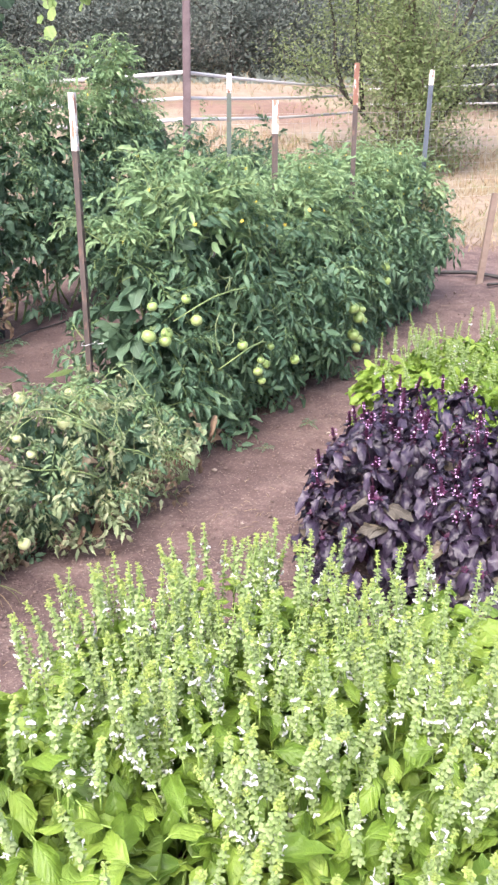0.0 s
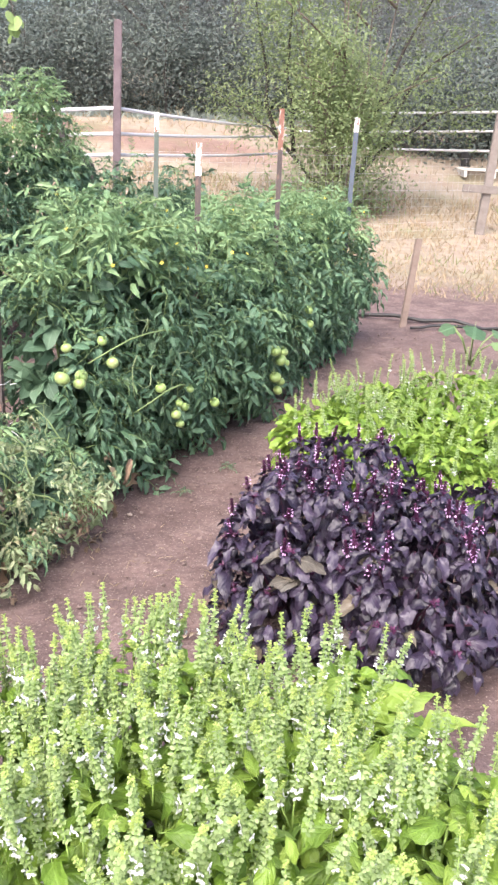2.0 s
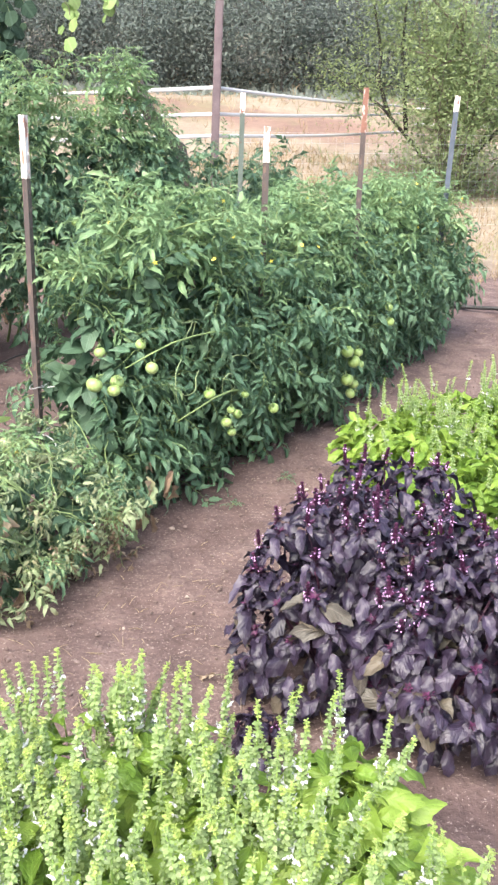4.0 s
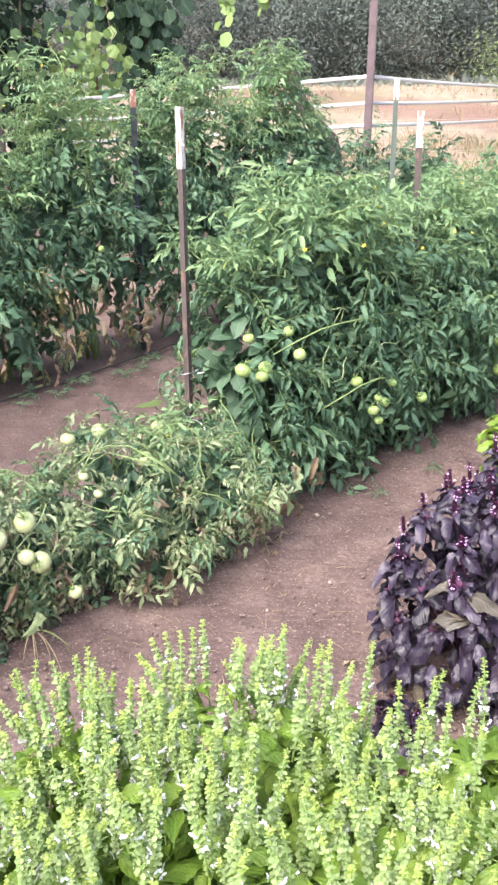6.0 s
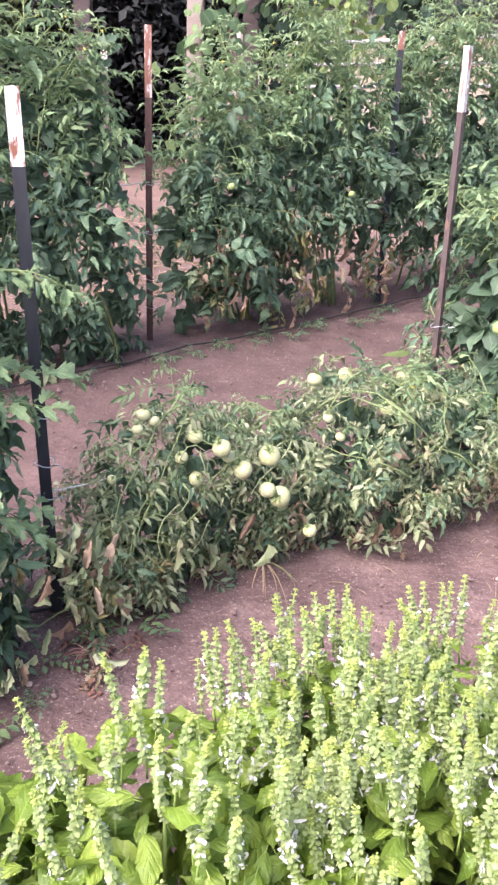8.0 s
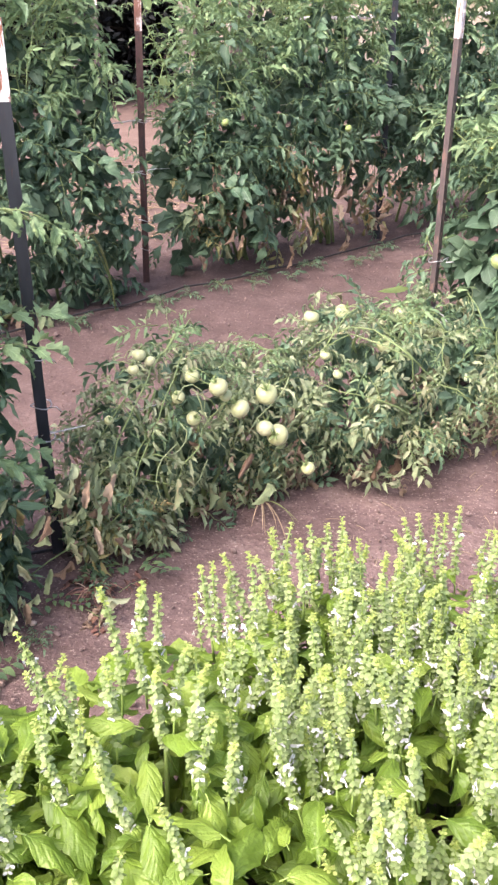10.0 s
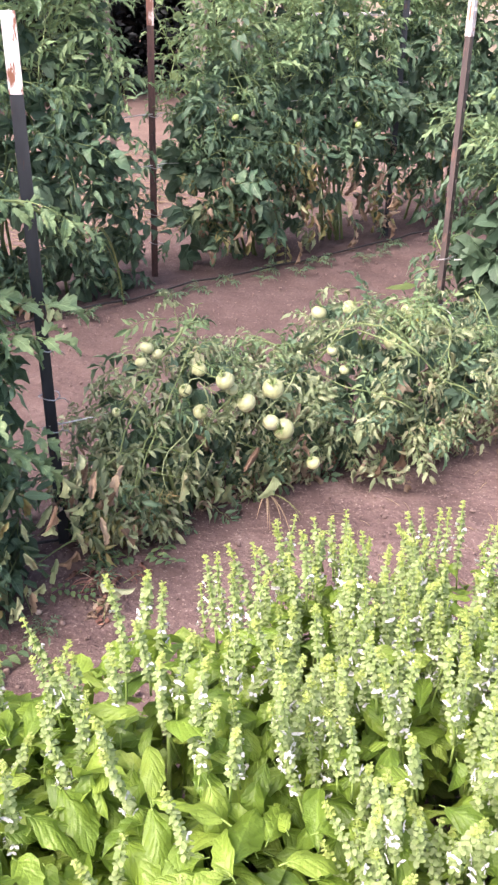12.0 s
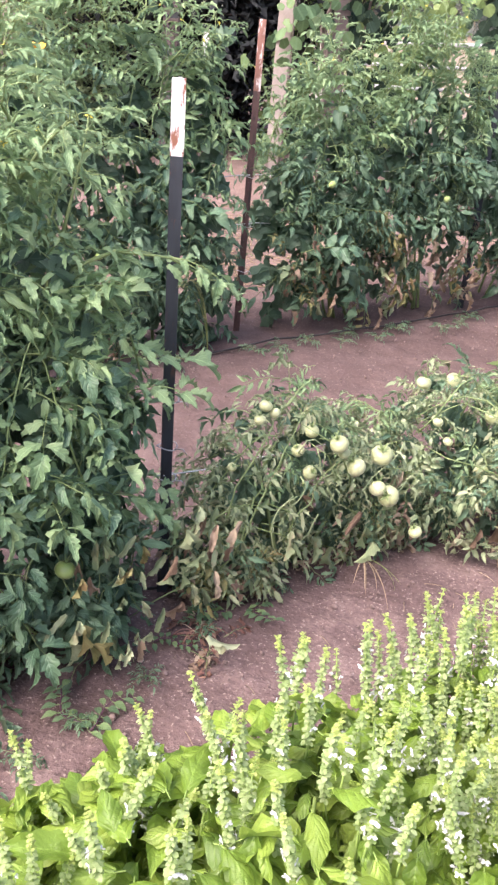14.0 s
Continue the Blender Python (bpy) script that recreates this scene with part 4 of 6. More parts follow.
GREEN_MIX = ((M_T, 0.6), (M_C, 0.26), (M_Y, 0.14))
TXT = "bushy green tomato plant with hanging unripe fruit"
stops = (1.6, 2.45, 3.35, 4.25, 5.2)
for i in range(4):
    plant, r = tomato_plant(20 + i, stops[i], stops[i + 1], TXT if i in (0, 1) else "dense dark green tomato plant in the row", big_h, big_front, 0.26 if i == 0 else 0.42, 172, 380, GREEN_MIX, TOMATO_SHADED, 0.03, 0.03, young=0.25, tall=14, shoots=(0.03, 0.12), up=0.4, sprawl=9, extra=420, round_ends=i in (0, 3), crest=0.72)
    if i == 0:
        add_fruit(plant, r, BIG, M_GREEN)
        add_stems(plant, r, 8, 1.6, 2.3, 0.36, 0.42, 0.5, 0.95)
        add_hanging(plant, r, 16, 1.47, 1.68, 0.26, 0.42, 0.06, 0.32, (M_HD, M_HD, M_HW))
        arching_branch(plant, ((1.53, 0.3, 0.64), (1.6, 0.35, 0.68), (1.7, 0.37, 0.7), (1.82, 0.38, 0.7), (1.98, 0.38, 0.685), (2.08, 0.36, 0.65), (2.15, 0.3, 0.6)))
        arching_branch(plant, ((1.72, 0.38, 0.42), (1.79, 0.42, 0.455), (1.88, 0.43, 0.47), (2.0, 0.43, 0.465), (2.09, 0.41, 0.44), (2.14, 0.36, 0.4)))
    inv = plant.matrix_basis.inverted()
    for _ in range(9):
        q = at(r.uniform(stops[i], stops[i + 1]), r.uniform(0.05, 0.36), 0)
        q.z = big_h(stops[i] + 0.4) * r.uniform(0.72, 1.0)
        part("tomato_flower", M_STAR, plant, Matrix.Translation(inv @ q) @ pose(0, 0, 0, r.uniform(30, 120), 0, r.uniform(0, 360)) @ Matrix.Diagonal((0.9, 0.9, 0.9, 1)))
    if i == 1:
        add_fruit(plant, r, BIG_FAR, M_GREEN)

low_front = lambda s: 0.16 + 0.2 * min(1, max(0, (s - 0.6) / 0.35)) + 0.1 * min(1, max(0, (s - 0.9) / 0.2))  # noqa: E731
low_h = lambda s: 0.43 + 0.04 * math.sin(5 * s) + (0.05 if s < 0.5 else 0.0) - 1.0 * max(0, 0.3 - s) + 0.08 * math.exp(-(((s - 0.98) / 0.16) ** 2))  # noqa: E731
LOW = ((0.555, 0.21, 0.393, 0.03), (0.458, 0.22, 0.382, 0.026), (0.396, 0.21, 0.458, 0.025), (0.425, 0.2, 0.423, 0.017), (0.562, 0.25, 0.285, 0.03), (0.527, 0.24, 0.312, 0.024), (0.359, 0.15, 0.356, 0.02), (0.247, 0.08, 0.541, 0.018), (0.271, 0.09, 0.521, 0.015), (0.216, 0.1, 0.516, 0.015), (0.393, 0.1, 0.45, 0.02), (0.327, 0.13, 0.42, 0.018), (0.127, 0.12, 0.411, 0.012), (0.614, 0.32, 0.195, 0.019))
LOW_FAR = ((0.811, 0.16, 0.422, 0.015), (0.943, 0.24, 0.269, 0.023), (1.036, 0.25, 0.177, 0.022), (1.089, 0.13, 0.376, 0.027), (1.272, 0.1, 0.383, 0.027), (1.226, 0.06, 0.429, 0.023), (1.332, 0.1, 0.354, 0.023), (1.372, 0.1, 0.34, 0.02), (1.009, 0.02, 0.469, 0.025), (0.9, 0.0, 0.471, 0.023), (1.142, 0.33, 0.103, 0.02), (1.21, 0.22, 0.202, 0.021), (0.845, 0.18, 0.362, 0.015))
LOW_MIX = ((M_W, 0.42), (M_C, 0.18), (M_T, 0.24), (M_Y, 0.16))
LOW_GREEN = ((M_W, 0.3), (M_C, 0.2), (M_T, 0.26), (M_Y, 0.24))
for i, (a, b) in enumerate(((0.04, 0.8), (0.8, 1.46))):
    plant, r = tomato_plant(40 + i, a, b, "low sprawling tomato plant with curled wilting leaves and pale fruit", low_h, low_front, 0.26, 176, 240, LOW_MIX if i == 0 else LOW_GREEN, TOMATO_SHADED, 0.02, 0.02, young=0.0, low_kinds=((M_T, M_B, M_W, M_O, M_B), 0.22), size=0.6, extra=230, sprawl=14, tall=2, shoots=(0.02, 0.06))
    add_hanging(plant, r, 26, a, b, 0.12, 0.32 if i else 0.24, 0.1, 0.36, (M_HW, M_HW, M_HD))
    add_stems(plant, r, 9, a + 0.08, b - 0.08, 0.16, 0.34 if i else 0.24, 0.2, 0.46)
    add_fruit(plant, r, LOW if i == 0 else LOW_FAR, M_PALE)


def reaching_branch(plant, r):
    """A pale branch of the tall plant that arches out in front of the post."""
    inv = plant.matrix_basis.inverted()
    pts = [inv @ at(*p) for p in ((-0.36, 0.06, 0.62), (-0.33, 0.08, 0.85), (-0.29, 0.1, 0.95), (-0.21, 0.13, 0.985), (-0.1, 0.16, 0.97), (-0.01, 0.18, 0.92))]
    part("branch", tube_geo(pts, [0.007, 0.006, 0.005, 0.004, 0.003, 0.002], 6).mesh("branch", STEM), plant, None, "pale green arching branch")
    for k, p in enumerate(pts[1:]):
        for _ in range(2 if k < 4 else 1):
            y = DIR * r.uniform(0.3, 1.0) + SIDE * r.normal(0.3, 0.5)
            part("leaf", M_GY[int(r.integers(len(M_GY)))], plant, frame_of((y.x, y.y, r.normal(-0.2, 0.35)), (SIDE.x * 0.5, SIDE.y * 0.5, 1), p, r.uniform(0.5, 0.75)))


left_h = lambda s: 1.1 - 1.5 * max(0, s + 0.34) - 0.1 * max(0, -0.9 - s)  # noqa: E731
for i, (a, b) in enumerate(((-0.74, -0.14), (-1.3, -0.74))):
    plant, r = tomato_plant(50 + i, a, b, "tall tomato plant with light green top and withered lower leaves", left_h, 0.22, 0.28, 225, 460, ((M_G, 0.42), (M_GY, 0.33), (M_L, 0.25)), TOMATO_SHADED, 0.0, 0.03, young=0.5, tall=20, shoots=(0.1, 0.3), sprawl=6, low_kinds=((M_L, M_G, M_D), 0.4), up=0.35, size=0.85, extra=190, top_mesh=M_Y + M_GY, crest=0.75)
    add_fruit(plant, r, ((-0.36 - i * 0.5, 0.2, 0.3, 0.024),), M_GREEN)
    if i == 0:
        add_hanging(plant, r, 52, -0.42, 0.05, 0.2, 0.34, 0.1, 0.42, (M_HW, M_HW, M_HW, M_HD, M_HO), 0.8)
        reaching_branch(plant, r)


def back_h(s):
    if s < 1.42:
        return 1.36 - 0.9 * max(0, s - 1.05) - 0.5 * max(0, 0.15 - s)
    return min(0.97 + 0.42 * max(0, s - 1.6), 1.3 + 0.06 * math.sin(6 * s)) + 0.12 * max(0, s - 3.2) - 0.9 * max(0, s - 4.5)


BACK_MIX = ((M_T, 0.2), (M_L, 0.3), (M_D, 0.4), (M_C, 0.1))
for i, (a, b, lab) in enumerate(((0.35, 1.3, "tall dark tomato plant on a trellis row"), (-0.5, 0.35, "tall dark tomato plant on a trellis row"), (1.6, 2.4, "tomato plant on a trellis with dry lower leaves"), (2.4, 2.94, "tomato plant on a trellis with dry lower leaves"), (3.0, 4.1, "tall tangled tomato plant in the back row"), (4.1, 5.0, "tall tangled tomato plant in the back row"))):
    plant, r = tomato_plant(60 + i, a, b, lab, back_h, 0.26, 0.3, (140, 60, 140, 90, 150, 130)[i], (360, 360, 360, 210, 400, 360)[i], BACK_MIX, TOMATO_SHADED, -1.85, 0.03, young=0.3 if i > 1 else 0.45, tall=(16, 16, 16, 16, 24, 18)[i], size=1.0, extra=(230, 230, 230, 130, 340, 340)[i], sprawl=4, clear=(0.04, 0.04, 0.24, 0.42, 0.3, 0.04)[i], low_kinds=((M_B, M_O, M_L, M_B, M_W), 0.52 if i in (2, 3) else 0.2), up=0.3)
    if i in (2, 3):
        add_hanging(plant, r, 24, a, b, -1.72, -1.5, 0.14, 0.5, (M_HW, M_HD, M_HD, M_HO))
        add_hanging(plant, r, 16, *((2.1, 2.34) if i == 2 else (2.7, 2.92)), -1.62, -1.46, 0.08, 0.36, (M_HD, M_HD, M_HO), 0.8)
    for _ in range(1):
        k = r.uniform(a, b)
        add_fruit(plant, r, ((k, -1.5, r.uniform(0.4, 0.9), 0.018),), M_GREEN)
PEPPER = "grey-green leafy pepper-like plant beyond the tomatoes"
for i, (a, b, n, h) in enumerate(((4.6, 5.4, -1.15, 1.02), (5.05, 5.75, -1.85, 1.1), (5.5, 6.2, -1.5, 1.0))):
    plant, r = tomato_plant(70 + i, a, b, PEPPER, lambda s, h=h: h, 0.3, 0.3, 36, 200, ((M_D, 0.8), (M_L, 0.2)), TOMATO_SHADED, n, 0.1, young=0.0, extra=110, size=0.8)


# ---------------------------------------------------------------- basil
def spike_geo(r, length, flowers, width=0.0088):
    """A flower spike: spaced tiers of round cupped calyces that shrink and close up to a yellow-green tip, some with open white flowers."""
    g = Geo()
    bend = (r.normal(0, 0.06), r.normal(0, 0.06))

    def axis(t):
        return Vector((bend[0] * t * t * length, bend[1] * t * t * length, t * length))

    g.add(*tube([axis(t) for t in np.linspace(-0.4, 0.97, 7).tolist()], np.linspace(0.002, 0.0012, 7).tolist(), 4), slot=1)
    z, tier = 0.0, 0
    while z < length:
        t = z / length
        p = axis(t)
        k = (1.0 - 0.55 * t**4) * r.uniform(0.88, 1.12)
        young = t > 0.84
        turn = (tier % 2) * 0.52 + r.normal(0, 0.15)
        for i in range(6):
            a = i * 1.047 + turn + r.normal(0, 0.12)
            d = Vector((math.cos(a), math.sin(a), 0.2 + r.normal(0, 0.3) + 2.2 * max(0, t - 0.78)))
            v, f, uv = blade(width * k * r.uniform(0.75, 1.2), width * k * r.uniform(0.7, 0.95), 3, 2, r.uniform(-0.4, 0.5), 0.4, 0.42, 0.35)
            g.add(v, f, uv, 3 if young else 0, frame_of(d, (r.normal(0, 0.3), r.normal(0, 0.3), 1), p + Vector((math.cos(a) * 0.0014, math.sin(a) * 0.0014, r.normal(0, 0.0014)))))
            if i % 2 == 0:
                d = Vector((math.cos(a), math.sin(a), -0.55))
                v, f, uv = blade(width * k * 0.8, width * k * 0.6, 2, 2, 0.5, 0.2, 0.4, 0.4)
                g.add(v, f, uv, 3 if young else 0, frame_of(d, (0, 0, 1), p))
        if t < 0.66 and r.random() < flowers:
            for _ in range(int(r.integers(1, 4))):
                a = r.uniform(0, 6.28)
                c = p + Vector((math.cos(a), math.sin(a), 0.05)) * width * k * 1.02
                for q in range(4):
                    d = Vector((math.cos(a) * 0.7 - math.sin(a) * (q - 1.5) * 0.8, math.sin(a) * 0.7 + math.cos(a) * (q - 1.5) * 0.8, 0.9 - abs(q - 1.5) * 0.9 + r.normal(0, 0.3)))
                    v, f, uv = blade(0.0068, 0.0048, 2, 2, -0.2, 0.4, 0.6, 0.35)
                    g.add(v, f, uv, 2, frame_of(d, (math.cos(a), math.sin(a), 0.4), c))
        z += 0.0124 * (1.0 - 0.55 * t**3) * r.uniform(0.8, 1.2)
        tier += 1
    return g


rb = np.random.default_rng(11)
SPIKES = ((0.14, 0.3), (0.165, 0.32), (0.115, 0.3), (0.185, 0.32), (0.095, 0.24), (0.15, 0.4), (0.13, 0.26), (0.075, 0.12))
M_SPIKE = [(L, spike_geo(rb, L, fl).mesh("flower_spike", BRACT, BASIL_STEM, PETAL, BUD)) for L, fl in SPIKES]
M_SPIKE_SLIM = [(L, spike_geo(rb, L, fl, 0.0085).mesh("flower_spike", BRACT, BASIL_STEM, PETAL, BUD)) for L, fl in ((0.1, 0.3), (0.12, 0.25), (0.08, 0.35))]
LEAF_B = [simple_leaf(rb, rb.uniform(0.085, 0.112), rb.uniform(0.038, 0.049), rb.uniform(0.4, 1.0) * (1 if rb.random() < 0.6 else -0.7), rb.uniform(0.4, 1.35), 0.42, 9, 4, 0.75, 1.0, 0.06) for _ in range(8)]
M_BASIL = [g.mesh("basil_leaf", BASIL, BASIL_STEM) for g in LEAF_B]
LEAF_P = [simple_leaf(rb, rb.uniform(0.066, 0.088), rb.uniform(0.034, 0.043), rb.uniform(0.25, 0.8) * (1 if rb.random() < 0.7 else -0.7), rb.uniform(0.3, 1.1), 0.5, 9, 4, 0.75, 0.95, 0.07) for _ in range(8)]
M_PURPLE = [g.mesh("purple_leaf", PURPLE, PURPLE_STEM) for g in LEAF_P]
M_BRONZE = [g.mesh("bronzed_leaf", PURPLE_OLD, PURPLE_STEM) for g in LEAF_P[:3]]


def basil_plant(seed, x, y, top, radius, spikes, leaves, label, big_leaf=1.0, lean=(0, 0), meshes=M_SPIKE, inner=120, group="green basil plants", fill=130):
    """A basil plant: stems from one foot, leaves over a dome, flower spikes standing out of it."""
    r = np.random.default_rng(seed)
    plant = empty("basil_plant", (x, y, 0), label, "basil", group)
    canopy = top - 0.15
    for _ in range(6):
        a, q = r.uniform(0, 6.28), r.uniform(0.2, 0.7) * radius
        pts = [Vector((0.01 * math.cos(a), 0.01 * math.sin(a), 0)), Vector((q * 0.5 * math.cos(a), q * 0.5 * math.sin(a), canopy * 0.45)), Vector((q * math.cos(a), q * math.sin(a), canopy * 0.72))]
        part("stem", tube_geo(pts, [0.006, 0.0045, 0.003], 5).mesh("stem", BASIL_STEM), plant)
    for i in range(spikes):
        q, a = radius * math.sqrt(r.uniform(0, 1)), r.uniform(0, 6.28)
        px, py = q * math.cos(a), q * math.sin(a)
        edge = (q / radius) ** 2
        long, me = meshes[int(r.integers(len(meshes)))]
        z = top - 0.068 - 0.055 * edge + r.normal(0, 0.025) - long * 0.82
        tilt = Vector((px * 0.8 + lean[0] + r.normal(0, 0.13), py * 0.8 + lean[1] + r.normal(0, 0.13), 1.0))
        m = frame_of(tilt.cross(Vector((math.cos(a), math.sin(a), 0))), tilt, (px, py, z))
        part("flower_spike", me, plant, m, "")
    for i in range(leaves):
        q, a = radius * math.sqrt(r.uniform(0.05, 1.15)), r.uniform(0, 6.28)
        edge = min(1.0, q / radius)
        z = canopy + 0.02 - 0.12 * edge**2 - r.gamma(1.2, 0.03)
        b = a + r.normal(0, 0.9)
        y_ax = Vector((math.cos(b), math.sin(b), r.normal(0.25, 0.3) - 0.35 * edge))
        up = Vector((r.normal(0, 0.3) + 0.4 * math.cos(a) * edge, r.normal(0, 0.3) + 0.4 * math.sin(a) * edge, 1))
        part("leaf", M_BASIL[int(r.integers(8))], plant, frame_of(y_ax, up, (q * math.cos(a), q * math.sin(a), z), big_leaf * r.uniform(0.6, 1.1)))
    places = []
    for i in range(fill):
        q, a = radius * math.sqrt(r.uniform(0, 1.1)), r.uniform(0, 6.28)
        edge = min(1.0, q / radius)
        z = max(0.05, canopy - 0.12 * edge**2 - r.gamma(1.6, 0.04))
        b = a + r.normal(0, 0.9)
        places.append((frame_of((math.cos(b), math.sin(b), r.normal(0.2, 0.35) - 0.3 * edge), (r.normal(0, 0.35), r.normal(0, 0.35), 1), (q * math.cos(a), q * math.sin(a), z), big_leaf * r.uniform(0.5, 1.0)), int(r.integers(8))))
    scatter_mesh("upper_foliage", places, LEAF_B, (BASIL, BASIL_STEM), plant, "")
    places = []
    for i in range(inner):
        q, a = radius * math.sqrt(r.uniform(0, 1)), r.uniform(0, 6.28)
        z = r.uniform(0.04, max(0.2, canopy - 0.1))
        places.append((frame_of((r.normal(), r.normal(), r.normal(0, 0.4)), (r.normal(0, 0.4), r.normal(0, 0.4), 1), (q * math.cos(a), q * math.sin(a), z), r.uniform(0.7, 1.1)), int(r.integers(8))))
    # Inner basil leaves use the darkened colour that stands in for shade.
    scatter_mesh("inner_foliage", places, LEAF_B, (BASIL_SHADED, BASIL_STEM), plant, "shaded inner foliage")
    return plant


FLOWERING = "flowering green basil plant with white-flowered pale spikes"
LEAFY = "leafy bright green basil plant with few flower spikes"
NEAR_BASIL = ((-0.1, 1.18, 0.67, 0.19, 30, 40, 0.9), (0.1, 1.36, 0.67, 0.18, 48, 32, 0.8), (0.15, 1.5, 0.63, 0.13, 20, 18, 0.8), (0.33, 1.5, 0.65, 0.17, 46, 32, 0.8), (0.47, 1.55, 0.61, 0.13, 24, 20, 0.8), (0.6, 1.36, 0.62, 0.17, 32, 36, 0.95), (0.28, 1.18, 0.65, 0.2, 58, 28, 0.8), (0.52, 1.14, 0.63, 0.2, 56, 28, 0.8), (0.76, 1.1, 0.61, 0.18, 28, 40, 0.95), (0.1, 0.98, 0.6, 0.2, 17, 56, 1.05), (0.36, 0.88, 0.58, 0.2, 26, 40, 0.9), (0.66, 0.85, 0.57, 0.2, 30, 34, 0.85))

for i, (x, y, top, rad, sp, lv, bl) in enumerate(NEAR_BASIL):
    basil_plant(100 + i, x, y, top, rad, sp, lv, FLOWERING, bl)
for i, (x, y, top, rad, sp, lv, bl) in enumerate(((-0.28, 0.98, 0.63, 0.19, 12, 94, 1.05), (-0.14, 0.8, 0.58, 0.18, 6, 80, 1.05), (-0.45, 0.97, 0.55, 0.17, 6, 74, 1.0), (-0.44, 0.78, 0.52, 0.18, 3, 66, 1.0), (0.92, 0.86, 0.52, 0.2, 9, 60, 1.1), (0.73, 1.31, 0.6, 0.13, 6, 64, 1.0), (0.96, 1.04, 0.56, 0.15, 6, 56, 1.1), (0.76, 1.47, 0.6, 0.12, 5, 62, 1.0), (0.93, 1.36, 0.4, 0.11, 1, 44, 0.9), (-0.33, 1.14, 0.55, 0.15, 8, 58, 1.0), (-0.04, 1.4, 0.54, 0.13, 9, 36, 0.85))):
    basil_plant(120 + i, x, y, top, rad, sp, lv, LEAFY, bl, fill=190)
for i, (x, y, top, rad, sp, lv, bl) in enumerate(((1.52, 3.18, 0.55, 0.22, 20, 34, 0.9), (1.48, 3.42, 0.52, 0.2, 14, 22, 0.9), (1.74, 3.44, 0.58, 0.27, 26, 34, 0.9), (1.68, 2.9, 0.54, 0.25, 24, 30, 0.85), (2.08, 3.5, 0.6, 0.25, 28, 26, 0.85), (2.16, 3.06, 0.58, 0.26, 26, 26, 0.85), (2.5, 3.5, 0.6, 0.26, 26, 26, 0.85), (1.95, 2.62, 0.52, 0.24, 18, 26, 0.85))):
    basil_plant(140 + i, x, y, top, rad, sp, lv, "leafy flowering green basil plant beyond the purple basil", bl, meshes=M_SPIKE_SLIM, fill=340, inner=90, group="far green basil plants")


def purple_spike(r, length):
    g = Geo()
    g.add(*tube([(0, 0, -0.02), (0, 0, length * 0.6), (r.normal(0, 0.006), r.normal(0, 0.006), length)], [0.002, 0.0016, 0.001], 4), slot=1)
    n = int(length / 0.009)
    for w in range(n):
        z = length * (0.1 + 0.9 * w / n)
        for i in range(5):
            a = i * 1.257 + w * 0.6
            v, f, uv = blade(0.013 * (1 - 0.4 * w / n), 0.01, 3, 2, 0.4, -0.6, 0.5, 0.6)
            g.add(v, f, uv, 0, frame_of((math.cos(a), math.sin(a), 0.6), (0, 0, 1), (0, 0, z)))
        if r.random() < 0.5:
            for _ in range(5):
                a = r.uniform(0, 6.28)
                v, f, uv = blade(0.0065, 0.0042, 2, 2, -0.2, 0.5, 0.7, 0.4)
                g.add(v, f, uv, 2, frame_of((math.cos(a), math.sin(a), r.normal(0, 0.5)), (0, 0, 1), (math.cos(a) * 0.008, math.sin(a) * 0.008, z)))
    return g


M_PSPIKE = [purple_spike(rb, L).mesh("flower_spike", PURPLE_TIP, PURPLE_STEM, PINK) for L in (0.042, 0.056, 0.034, 0.05)]


def rosette(r):
    g = Geo()
    for j in range(9):
        b = j * 1.571 + (j // 4) * 0.785 + r.normal(0, 0.12)
        ring, lift = ((0.72, -0.05), (0.5, 0.45), (0.28, 1.2))[min(2, j // 4)]
        y = Vector((math.cos(b), math.sin(b), lift + r.normal(0, 0.12)))
        g.join(LEAF_P[int(r.integers(8))], frame_of(y, (r.normal(0, 0.2), r.normal(0, 0.2), 1), (0, 0, 0.008 * (j // 4)), ring * r.uniform(0.85, 1.15)))
    for j in range(7):
        b = j * 2.4
        g.add(*blade(0.022, 0.009, 4, 2, 0.5, 0.2, 0.6, 0.9), 2, frame_of((math.cos(b), math.sin(b), 0.9 + 0.15 * j), (0, 0, 1), (0, 0, 0.012)))
    return g


M_ROSETTE = [rosette(rb).mesh("leaf_rosette", PURPLE, PURPLE_STEM, PURPLE_TIP) for _ in range(7)]


